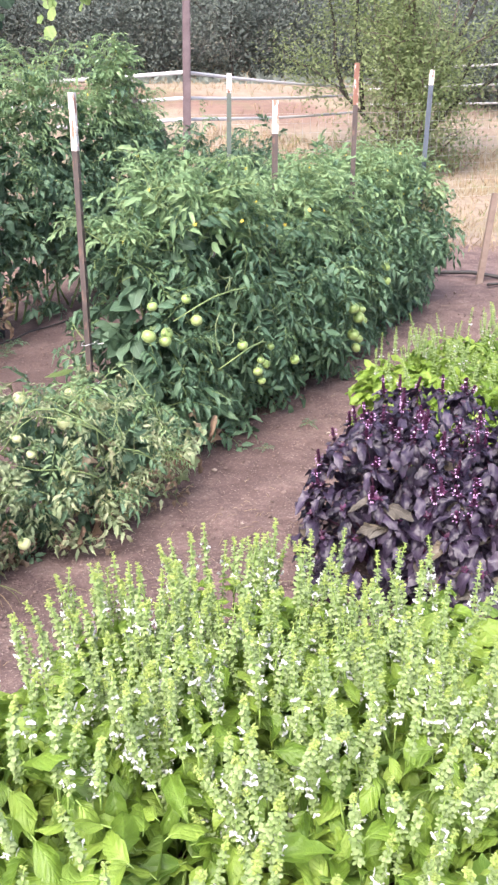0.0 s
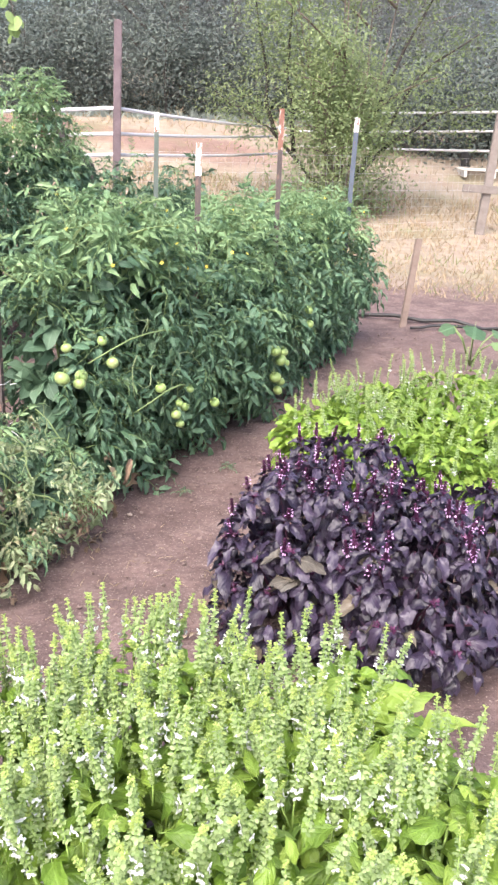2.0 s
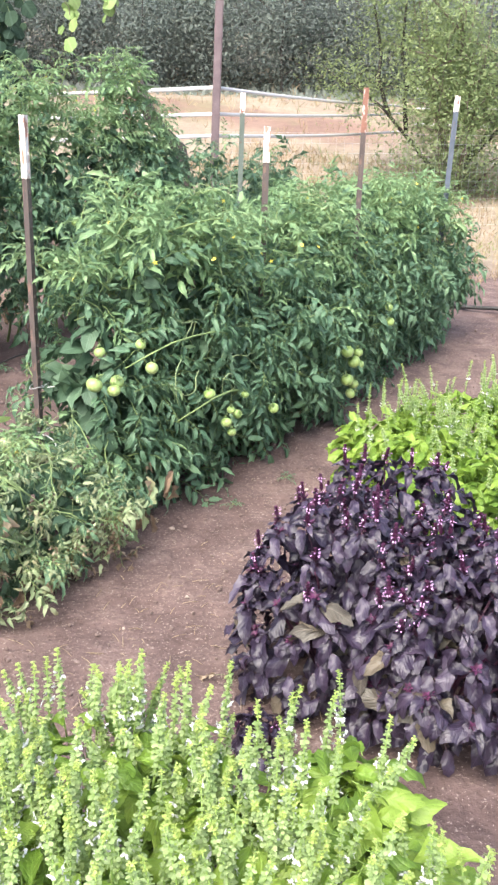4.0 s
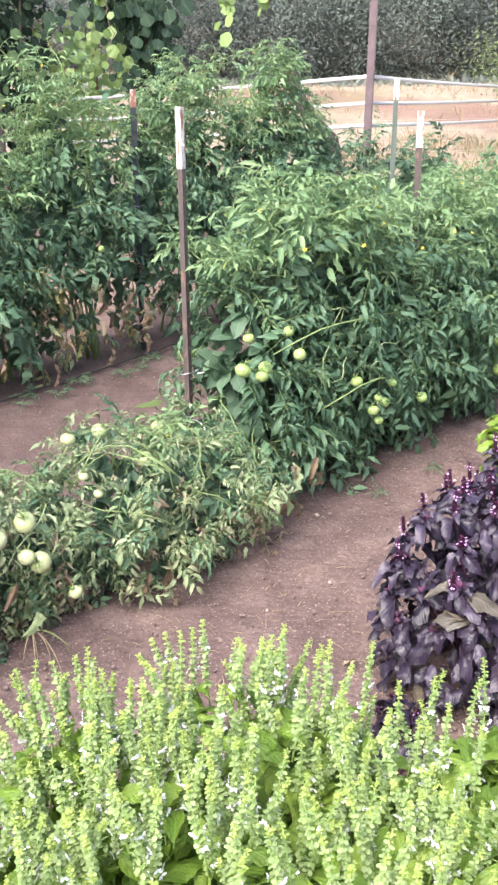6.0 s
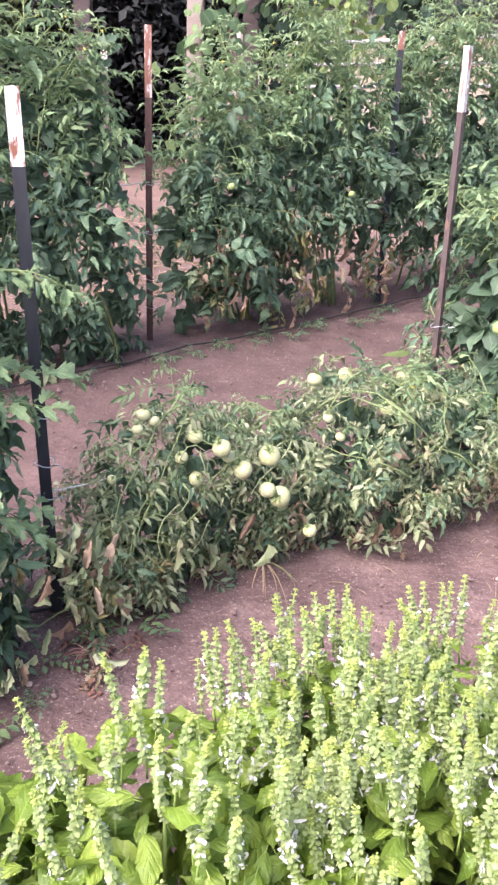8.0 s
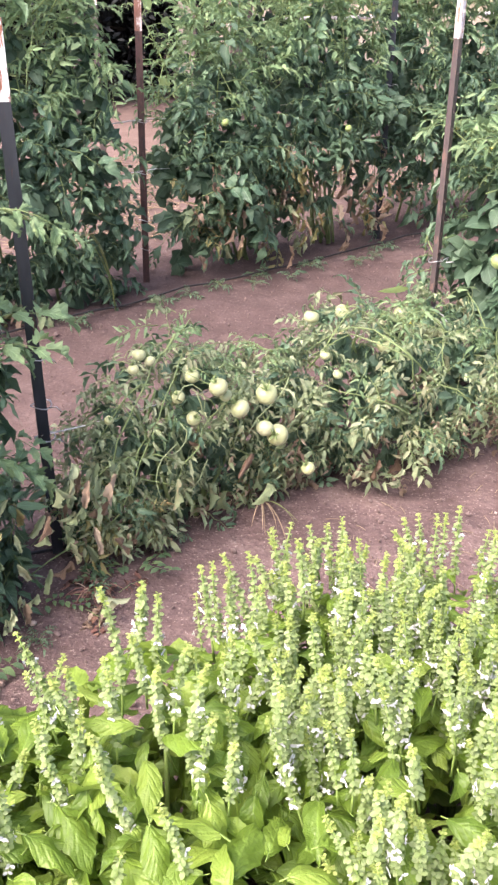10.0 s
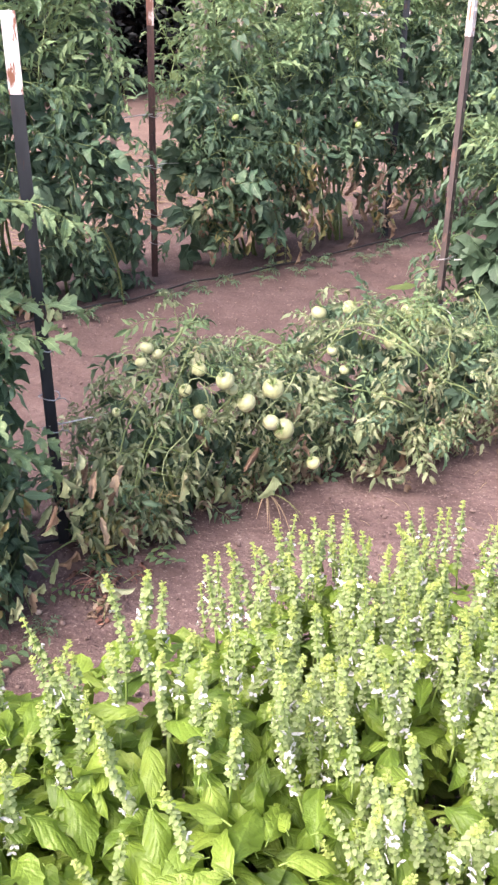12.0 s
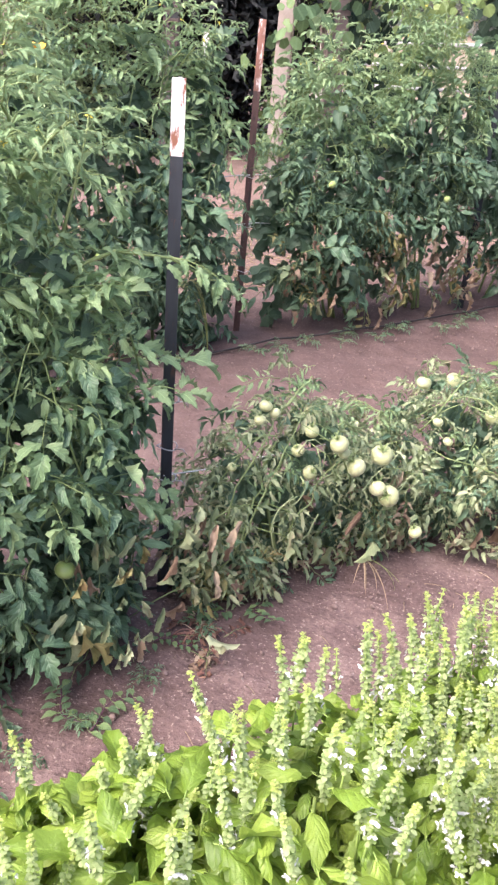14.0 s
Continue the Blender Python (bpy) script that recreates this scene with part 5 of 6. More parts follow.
def purple_plant(seed, x, y, top, radius, tips, label):
    """A purple basil: shoot tips over a dome, each a rosette of leaves, the upper ones with a short flower spike."""
    r = np.random.default_rng(seed)
    plant = empty("purple_basil_plant", (x, y, 0), label, "basil", "purple basil plants")
    for i in range(tips):
        z01 = r.uniform(0.0, 1.0) ** 0.9
        a = r.uniform(0, 6.28)
        el = math.asin(z01)
        p = Vector((radius * math.cos(el) ** 0.7 * math.cos(a), radius * math.cos(el) ** 0.7 * math.sin(a), 0.07 + (top - 0.12) * z01 + r.normal(0, 0.02)))
        out = Vector((p.x, p.y, (p.z - 0.12) * 1.3)).normalized()
        foot = Vector((0.02 * math.cos(a), 0.02 * math.sin(a), 0.0))
        if i % 6 == 0:
            part("stem", tube_geo([foot, foot.lerp(p, 0.5) + Vector((0, 0, 0.05)), p], [0.005, 0.004, 0.0025], 4).mesh("stem", PURPLE_STEM), plant)
        base = r.uniform(0, 6.28)
        side = out.cross(Vector((0, 0, 1)))
        side = side.normalized() if side.length > 0.05 else Vector((1, 0, 0))
        fwd = side.cross(out)
        m = frame_of(side, out * 0.7 + Vector((r.normal(0, 0.25), r.normal(0, 0.25), 0.8)), p - out * 0.02, r.uniform(0.7, 1.1))
        part("leaf_rosette", M_ROSETTE[int(r.integers(len(M_ROSETTE)))], plant, m @ pose(0, 0, 0, 0, 0, r.uniform(0, 360)))
        if z01 < 0.75:
            for j in range(2):
                b = base + j * 3.14
                y_ax = (side * math.cos(b) + fwd * math.sin(b)) * 0.8 + out * 0.8 + Vector((0, 0, -0.25))
                pool = M_BRONZE if r.random() < 0.36 else M_PURPLE
                part("leaf", pool[int(r.integers(len(pool)))], plant, frame_of(y_ax, out * 0.4 + Vector((r.normal(0, 0.3), r.normal(0, 0.3), 1.0)), p - out * 0.04, r.uniform(0.9, 1.25)))
        if z01 > 0.64 and r.random() < 0.95 or r.random() < 0.03:
            tilt = Vector((out.x * 0.35 + r.normal(0, 0.1), out.y * 0.35 + r.normal(0, 0.1), 1))
            part("flower_spike", M_PSPIKE[int(r.integers(4))], plant, frame_of(tilt.cross(Vector((1, 0, 0))), tilt, p), "")
    places = []
    for i in range(290 if tips > 10 else 8):
        a, q, z = r.uniform(0, 6.28), radius * math.sqrt(r.uniform(0.1, 1.0)), r.uniform(0.05, 0.9) * top
        q *= math.sqrt(max(0.1, 1 - (z / top) ** 2))
        places.append((frame_of((math.cos(a) + r.normal(0, 0.5), math.sin(a) + r.normal(0, 0.5), -0.3), (math.cos(a) * 0.5, math.sin(a) * 0.5, 1), (q * math.cos(a), q * math.sin(a), z), r.uniform(0.6, 0.95)), int(r.integers(8))))
    for i in range(130 if tips > 10 else 0):
        a, q, z = r.uniform(0, 6.28), radius * r.uniform(0.6, 1.0), r.uniform(0.04, 0.26)
        places.append((frame_of((math.cos(a) + r.normal(0, 0.4), math.sin(a) + r.normal(0, 0.4), r.normal(-0.2, 0.3)), (math.cos(a) * 0.4, math.sin(a) * 0.4, 1), (q * math.cos(a), q * math.sin(a), z), r.uniform(0.7, 1.0)), int(r.integers(8))))
    scatter_mesh("inner_foliage", places, LEAF_P, (PURPLE, PURPLE_STEM), plant, "shaded inner foliage")


PURPLE_TXT = "dark purple basil bush with pink flower tips"
for i, (x, y, top, rad, tips) in enumerate(((0.98, 2.32, 0.58, 0.27, 72), (1.22, 2.14, 0.53, 0.28, 72), (1.18, 2.5, 0.58, 0.29, 74), (1.56, 2.3, 0.46, 0.28, 62))):
    purple_plant(160 + i, x, y, top, rad, tips, PURPLE_TXT)
purple_plant(170, 0.72, 2.02, 0.16, 0.05, 4, "small purple basil seedling standing on bare soil")


# ---------------------------------------------------------------- beyond the garden
def wood_post(base, top, w, d, mat, label, category="post", turn=0.0):
    base, top = Vector(base), Vector(top)
    z = (top - base).normalized()
    x = Vector((math.cos(radians(turn)), math.sin(radians(turn)), 0))
    y = z.cross(x).normalized()
    m = Matrix((y.cross(z), y, z)).transposed().to_4x4()
    m.translation = base
    h = (top - base).length
    ob = new("wooden_post", Geo().add(*soft_box(w, d, h + 0.3, 0.012, h / 2 - 0.15)).mesh("wooden_post", mat, smooth=False))
    ob.matrix_basis = m
    return tagged(ob, label, category, "wooden posts")


FAR = Vector((1.56, 9.63, 0))
wood_post(FAR, FAR + Vector((0.03, 0.0, 2.3)), 0.076, 0.076, OLD_WOOD, "tall weathered purplish wooden fence corner post", turn=-5)
RIGHT = Vector((6.76, 11.25, rise(6.76, 11.25)))
wood_post(RIGHT, RIGHT + Vector((0.12, 0.02, 1.55)), 0.11, 0.11, FENCE_WOOD, "grey weathered wooden fence post in the dry field", turn=-20)


def tape(a, b, z0, z1, sag, seed):
    """White fence tape: a flat band with a slight twist."""
    r = np.random.default_rng(seed)
    a, b = Vector((a.x, a.y, z0)), Vector((b.x, b.y, z1))
    pts = curve_points(a, b, sag, 16)
    v, f = [], []
    for i, p in enumerate(pts):
        tw = 0.25 * math.sin(i * 0.9 + seed)
        up = Vector((0, math.sin(tw), math.cos(tw))) * 0.018
        n = (b - a).cross(Vector((0, 0, 1))).normalized() * 0.0012
        v += [p + up + n, p + up - n, p - up - n, p - up + n]
    for i in range(len(pts) - 1):
        for k in range(4):
            q = (k + 1) % 4
            f.append((i * 4 + k, i * 4 + q, i * 4 + 4 + q, i * 4 + 4 + k))
    f += [(0, 1, 2, 3), (len(v) - 1, len(v) - 2, len(v) - 3, len(v) - 4)]
    ob = new("fence_tape", Geo().add(v, f).mesh("fence_tape", TAPE))
    return tagged(ob, "white electric fence tape strung between posts", "fence", "fence tapes")


for i, (zp, zl, zr) in enumerate(((1.5, 1.26, 1.32), (1.26, 1.07, 1.2), (1.06, 0.86, 0.9))):
    tape(FAR, Vector((-2.3, 10.25, 0)), zp, zl, 0.02, i)
    tape(FAR, Vector((5.9, 16.8, 0)), zp, zr, 0.03, 5 + i)
for i, (z0, z1) in enumerate(((1.6, 1.79), (1.28, 1.55), (1.02, 1.26))):
    tape(Vector((6.1, 16.9, 0)), Vector((8.3, 10.6, 0)), z0, z1, 0.02, 9 + i)


def wire_fence(a, b, h, step, name_label):
    """A field fence of thin wires."""
    a, b = Vector(a), Vector(b)
    L = (b - a).length
    g = Geo()
    for k in range(int(h / step) + 1):
        z = 0.08 + k * step
        g.add(*tube([a + Vector((0, 0, z)), b + Vector((0, 0, z))], 0.0011, 3, False))
    n = int(L / step)
    for k in range(n + 1):
        p = a.lerp(b, k / n)
        g.add(*tube([p + Vector((0, 0, 0.08)), p + Vector((0, 0, 0.08 + h))], 0.0011, 3, False))
    ob = new("wire_fence", g.mesh("wire_fence", GALV))
    tagged(ob, name_label, "fence", kind="stuff")


wire_fence((1.56, 9.63, 0.02), (6.76, 11.25, 0.02), 1.0, 0.1, "thin galvanised wire mesh field fence")

ARBOR = Vector((-2.3, 8.6, 0))
wood_post(ARBOR, ARBOR + Vector((0.05, 0, 2.5)), 0.14, 0.14, GREY_WOOD, "thick pale wooden arbor post wrapped by vines", turn=10)
wood_post((-3.75, 9.6, 0), (-3.72, 9.6, 2.5), 0.17, 0.14, DARK_WOOD, "dark shaded wooden arbor post", turn=10)
wood_post((-1.93, 9.2, 0), (-1.91, 9.2, 2.5), 0.15, 0.13, DARK_WOOD, "dark shaded wooden arbor post", turn=10)
wood_post((-1.35, 11.6, 0), (-1.35, 11.6, 1.95), 0.1, 0.1, STAKE_WOOD, "orange-brown wooden arbor post in the vines", turn=10)


def beam(a, b, w, h, mat, label):
    a, b = Vector(a), Vector(b)
    ob = new("arbor_beam", Geo().add(*soft_box(w, (b - a).length, h, 0.01)).mesh("arbor_beam", mat, smooth=False))
    ob.matrix_basis = frame_of(b - a, (0, 0, 1), (a + b) / 2)
    tagged(ob, label, "beam", "arbor beams")


beam((-4.6, 9.9, 2.56), (-0.9, 8.15, 2.56), 0.1, 0.16, DARK_WOOD, "dark wooden arbor beam carrying vines")


def round_leaf(r, size):
    """A broad, nearly round vine leaf with a notched foot."""
    g = Geo()
    n = 16
    v, uv = [(0, 0, 0)], [(0.5, 0.2)]
    for i in range(n + 1):
        a = -math.pi / 2 + 0.25 + (2 * math.pi - 0.5) * i / n
        q = size * 0.5 * (1 + 0.07 * math.cos(5 * a) + r.normal(0, 0.03))
        x, y = q * math.cos(a), q * math.sin(a) + size * 0.42
        v.append((x, y, -0.25 * (x * x + (y - size * 0.3) ** 2) / size + r.normal(0, 0.004)))
        uv.append((0.5 + x / size * 0.5, max(0, y / size)))
    f = [(0, i, i + 1) for i in range(1, n + 1)]
    g.add(v, f, uv)
    g.add(*tube([(0, -size * 0.35, 0.01), (0, 0, 0)], 0.0015, 3, False), slot=1)
    return g


rv = np.random.default_rng(31)
LEAF_V = [round_leaf(rv, s) for s in (0.1, 0.12, 0.085, 0.11, 0.13)]
M_VINE = [g.mesh("vine_leaf", VINE, STEM) for g in LEAF_V]
M_VINE_DARK = [g.mesh("vine_leaf", VINE_DARK, STEM) for g in LEAF_V]
M_VINE_LIT = [g.mesh("vine_leaf", VINE_LIT, STEM) for g in LEAF_V]


def vine(seed, path, count, spread_r, meshes, label, stem_r=0.012, twist=False, singles=60):
    """A climbing vine: a woody stem along a path and leaves about it that face out and hang."""
    r = np.random.default_rng(seed)
    base = Vector(path[0])
    ob = empty("climbing_vine", tuple(base), label, "vine", "arbor vines")
    pts = []
    for i in range(len(path) - 1):
        for t in np.linspace(0, 1, 8).tolist()[:-1]:
            pts.append(Vector(path[i]).lerp(Vector(path[i + 1]), t) - base + Vector(r.normal(0, 0.015, 3)))
    pts.append(Vector(path[-1]) - base)
    part("stem", tube_geo(pts, list(np.linspace(stem_r, stem_r * 0.4, len(pts))), 6).mesh("stem", BARK), ob)
    if twist:
        for ph in (0.0, 3.14):
            q = [p + Vector((math.cos(i * 0.9 + ph), math.sin(i * 0.9 + ph), 0)) * stem_r for i, p in enumerate(pts)]
            part("stem", tube_geo(q, stem_r * 0.8, 6).mesh("stem", BARK), ob)
    far = Geo()
    for i in range(count):
        p = pts[int(r.integers(len(pts)))] + Vector(r.normal(0, spread_r, 3))
        a = r.uniform(0, 6.28)
        y = Vector((math.cos(a) * 0.6, math.sin(a) * 0.6, -0.8))
        up = Vector((r.normal(0.1, 0.5), -0.9 + r.normal(0, 0.4), 0.5))
        m = frame_of(y, up, p, r.uniform(0.6, 1.05))
        if i < singles:
            part("leaf", meshes[int(r.integers(len(meshes)))], ob, m)
        else:
            far.join(LEAF_V[int(r.integers(len(LEAF_V)))], m)
    if far.v:
        tagged(part("foliage", far.mesh("foliage", *meshes[0].materials), ob), kind="stuff")
    return ob


ax, ay = ARBOR.x, ARBOR.y
vine(1, ((ax + 0.5, ay - 0.1, 0.0), (ax + 0.42, ay - 0.1, 1.2), (ax + 0.5, ay - 0.15, 2.5)), 190, 0.17, M_VINE, "green vine with round leaves climbing an arbor post", 0.02, True)
vine(2, ((ax + 0.1, ay - 0.1, 0.0), (ax + 0.12, ay - 0.1, 1.2), (ax + 0.2, ay - 0.15, 2.5)), 70, 0.1, M_VINE, "green vine with round leaves climbing an arbor post")
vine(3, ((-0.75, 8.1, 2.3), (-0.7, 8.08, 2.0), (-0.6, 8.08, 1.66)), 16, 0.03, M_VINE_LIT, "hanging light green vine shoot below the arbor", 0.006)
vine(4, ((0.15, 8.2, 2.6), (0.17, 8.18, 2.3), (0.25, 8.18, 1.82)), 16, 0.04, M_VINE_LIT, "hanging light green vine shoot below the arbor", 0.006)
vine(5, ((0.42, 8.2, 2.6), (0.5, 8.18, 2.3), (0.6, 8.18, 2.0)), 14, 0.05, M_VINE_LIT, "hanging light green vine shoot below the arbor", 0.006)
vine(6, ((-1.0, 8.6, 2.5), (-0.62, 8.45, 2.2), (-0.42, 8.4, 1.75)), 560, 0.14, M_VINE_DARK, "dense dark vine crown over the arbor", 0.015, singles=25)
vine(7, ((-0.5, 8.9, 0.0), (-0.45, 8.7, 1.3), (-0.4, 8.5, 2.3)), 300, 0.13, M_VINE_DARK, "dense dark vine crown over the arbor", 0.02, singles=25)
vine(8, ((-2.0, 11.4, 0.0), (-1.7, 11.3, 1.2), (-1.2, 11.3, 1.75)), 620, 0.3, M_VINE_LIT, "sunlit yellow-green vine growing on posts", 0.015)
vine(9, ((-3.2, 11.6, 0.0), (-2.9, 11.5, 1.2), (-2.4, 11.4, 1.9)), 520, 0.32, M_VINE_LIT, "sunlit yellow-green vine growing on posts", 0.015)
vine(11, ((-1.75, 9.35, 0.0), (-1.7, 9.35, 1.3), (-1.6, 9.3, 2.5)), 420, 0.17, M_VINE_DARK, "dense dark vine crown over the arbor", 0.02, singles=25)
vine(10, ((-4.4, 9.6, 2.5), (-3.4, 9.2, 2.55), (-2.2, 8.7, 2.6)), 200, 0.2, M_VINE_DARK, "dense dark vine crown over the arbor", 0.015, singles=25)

wood_post((-2.3, 10.27, 0), (-2.3, 10.27, 1.45), 0.08, 0.08, PALE_BOARD, "pale wooden paddock post behind the vines")

leaning = new("leaning_trunk", tube_geo([(0.72, 8.2, 1.62), (0.8, 8.15, 1.36), (0.92, 8.1, 1.17), (1.08, 8.05, 1.02), (1.16, 8.0, 0.6), (1.18, 8.0, -0.05)], [0.045, 0.055, 0.06, 0.06, 0.055, 0.06], 8).mesh("leaning_trunk", DARK_BARK))
tagged(leaning, "dark bent dead trunk behind the tomato row", "trunk")

# boards and a pot in the far field
pal = empty("pallet", (9.05, 14.95, rise(9.05, 14.95) + 0.1), "pale slatted wooden pallet lying in the dry field", "pallet", "", -20)
for i in range(5):
    part("slat", Geo().add(*soft_box(1.1, 0.09, 0.02, 0.004)).mesh("slat", PALE_BOARD, smooth=False), pal, pose(0, i * 0.16 - 0.32, 0.02))
for i in range(3):
    part("runner", Geo().add(*soft_box(0.05, 0.8, 0.1, 0.004, -0.05)).mesh("runner", PALE_BOARD, smooth=False), pal, pose(i * 0.5 - 0.5, 0, 0))
rail = new("fence_rail", Geo().add(*soft_box(0.9, 0.03, 0.1, 0.004)).mesh("fence_rail", FENCE_WOOD, smooth=False))
rail.matrix_basis = pose(6.86, 11.17, 0.71, 0, 2, -6)
tagged(rail, "short grey weathered board nailed across a fence post", "board")
pot = new("flower_pot", Geo().add(*tube([(0, 0, 0), (0, 0, 0.02), (0, 0, 0.28), (0, 0, 0.3)], [0.07, 0.075, 0.105, 0.115], 16)).mesh("flower_pot", POT))
pot.matrix_basis = pose(9.0, 15.8, rise(9.0, 15.8))
tagged(pot, "dark plastic pot standing in the dry field", "pot")


def grass():
    r = np.random.default_rng(5)
    for name, mat, count, lab in (("dry_grass", STRAW, 12000, "dry straw-coloured grass over the field"), ("green_grass", WEED, 2600, "thin patches of green weeds in the dry field")):
        g = Geo()
        for _ in range(count):
            if r.random() < 0.65:
                s, n = r.uniform(6.3, 14), r.uniform(-6, 4)
            else:
                s, n = r.uniform(6.0, 30), r.uniform(-20, 6)
            if name == "green_grass" and noise.noise((s * 0.6, n * 0.6, 2)) < 0.1:
                continue
            p = at(s, n)
            d = math.hypot(p.x, p.y)
            p.z = rise(p.x, p.y) - 0.01
            if d < 8.6:
                continue
            k = (0.04 + r.gamma(2, 0.02)) * (1.0 if d < 14 else 1.8)
            for _ in range(3):
                y = Vector((r.normal(0, 0.5), r.normal(0, 0.5), 1))
                v, f, uv = blade(k * r.uniform(0.6, 1.3), 0.004 + 0.0004 * d, 3, 1, 0, r.uniform(0.1, 0.7), 0.2, 0.7)
                g.add(v, f, uv, 0, frame_of(y, (r.normal(), r.normal(), 0.2), p + Vector((r.normal(0, 0.03), r.normal(0, 0.03), 0))))
        tagged(new(name, g.mesh(name, mat)), lab, "grass", kind="stuff")


grass()


def tree(name, base, height, width, mat, bark, leaf, count, label, seed, low=0.15, stems=1, clump=0.35, group="", lean=0.0, arms=()):
    """A tree: tapered trunk or stems, limbs, and a crown of many small leaves gathered in uneven clumps about the limbs."""
    r = np.random.default_rng(seed)
    base = Vector(base)
    ob = empty(name, tuple(base), label, "tree", group)
    tips = []
    for k in range(stems):
        a = r.uniform(0, 6.28)
        q = 0.0 if stems == 1 else width * 0.3
        top = Vector((math.cos(a) * q + lean, math.sin(a) * q, height * r.uniform(0.75, 0.95)))
        mid = top * 0.5 + Vector((r.normal(0, 0.1 * width), r.normal(0, 0.1 * width), 0))
        trunk = [(1 - t) ** 2 * Vector((0.05 * k, 0, -0.1)) + 2 * t * (1 - t) * mid + t * t * top for t in np.linspace(0, 1, 9).tolist()]
        part("trunk", tube_geo(trunk, list(np.linspace(0.02 * height / stems**0.7, 0.004 * height / stems**0.5, 9).tolist()), 7).mesh("trunk", bark), ob)
        for j in range(int((14 if stems > 1 else 9) / stems**0.5)):
            t = r.uniform(low, 1.0)
            p = trunk[min(8, int(t * 8))]
            a = r.uniform(0, 6.28)
            reach = width * 0.5 * r.uniform(0.5, 1.1) * (1.15 - 0.6 * t)
            e = p + Vector((math.cos(a) * reach, math.sin(a) * reach, reach * r.uniform(0.1, 0.8)))
            m = (p + e) / 2 + Vector((0, 0, 0.1 * reach))
            limb = [(1 - t2) ** 2 * p + 2 * t2 * (1 - t2) * m + t2 * t2 * e for t2 in np.linspace(0, 1, 6).tolist()]
            part("limb", tube_geo(limb, list(np.linspace(0.006 * height, 0.002 * height, 6).tolist()), 5).mesh("limb", bark), ob)
            tips += limb[2:]
    for arm in arms:
        arm = [Vector((0.927 * u, -0.375 * u, z)) for u, z in arm]
        arm = [arm[0]] + [q for a, b in zip(arm, arm[1:]) for q in (a.lerp(b, 0.5) + Vector(r.normal(0, 0.03, 3)), b)]
        part("limb", tube_geo(arm, np.linspace(0.035, 0.01, len(arm)).tolist(), 6).mesh("limb", DARK_BARK), ob)
        for q in arm[4:]:
            tips += [q, q + Vector(r.normal(0, 0.16, 3))]
    v0 = np.array([(0, 0, 0), (0.24, 0.45, 0.05), (0, 1, -0.12), (-0.24, 0.45, 0.05)])
    ys, ups = r.normal(0, 1, (count, 3)) * (1, 1, 0.6) - (0, 0, 0.2), r.normal(0, 1, (count, 3)) * (0.6, 0.6, 0.2) + (0, -0.3, 1)
    ys /= np.linalg.norm(ys, axis=1)[:, None]
    xs = np.cross(ys, ups)
    xs /= np.linalg.norm(xs, axis=1)[:, None] + 1e-6
    zs = np.cross(xs, ys)
    at_tip = np.array([tuple(p) for p in tips])[r.integers(len(tips), size=count)] + r.normal(0, clump, (count, 3))
    k = leaf * (0.7 + 0.3 * np.abs(r.normal(0, 1, count)))
    v = at_tip[:, None, :] + k[:, None, None] * (v0[None, :, 0:1] * xs[:, None] + v0[None, :, 1:2] * ys[:, None] + v0[None, :, 2:3] * zs[:, None])
    g = Geo()
    g.v = [tuple(q) for q in v.reshape(-1, 3).tolist()]
    g.f = [(4 * i, 4 * i + 1, 4 * i + 2, 4 * i + 3) for i in range(count)]
    g.m, g.uv = [0] * count, [(0.5, 0), (1, 0.45), (0.5, 1), (0, 0.45)] * count
    me = g.mesh("crown", mat)
    centre = np.array((lean * 0.5, 0.0, height * 0.45))
    soft = (at_tip - centre) / (width, width, height) * 1.6 + zs * 0.12 + r.normal(0, 0.12, (count, 3)) + (0, -0.3, 0.6)
    soft /= np.linalg.norm(soft, axis=1)[:, None]
    me.normals_split_custom_set_from_vertices(np.repeat(soft, 4, axis=0).tolist())
    part("crown", me, ob)
    return ob


tb = Vector((5.35, 13.2, 0))
tb.z = rise(tb.x, tb.y)
SAPLING_ARMS = (
    ((0.0, 0.1), (-0.5, 0.65), (-0.95, 1.1), (-1.4, 1.4), (-1.8, 1.6)),
    ((-0.85, 1.0), (-1.05, 1.5), (-1.1, 2.1), (-1.25, 2.8)),
    ((-0.6, 0.8), (-0.65, 1.5), (-0.75, 2.3), (-0.7, 3.2)),
    ((0.2, 0.3), (0.8, 1.0), (1.4, 1.4), (2.0, 1.6)),
    ((0.3, 0.5), (0.9, 1.5), (1.3, 2.1), (1.9, 2.5)),
    ((0.2, 0.6), (0.7, 1.8), (1.1, 2.7), (1.5, 3.4)),
)
tree("sapling_tree", tb, 4.4, 2.9, SAPLING, BARK, 0.055, 27000, "light yellow-green young tree with many thin stems", 4, 0.02, 8, 0.2, lean=-0.1, arms=SAPLING_ARMS)

sb = Vector((5.2, 12.9, 0))
sb.z = rise(sb.x, sb.y)
tree("shrub", sb, 2.5, 1.6, SAPLING, BARK, 0.055, 16000, "bushy green undergrowth at the young tree's foot", 5, 0.0, 7, 0.24)

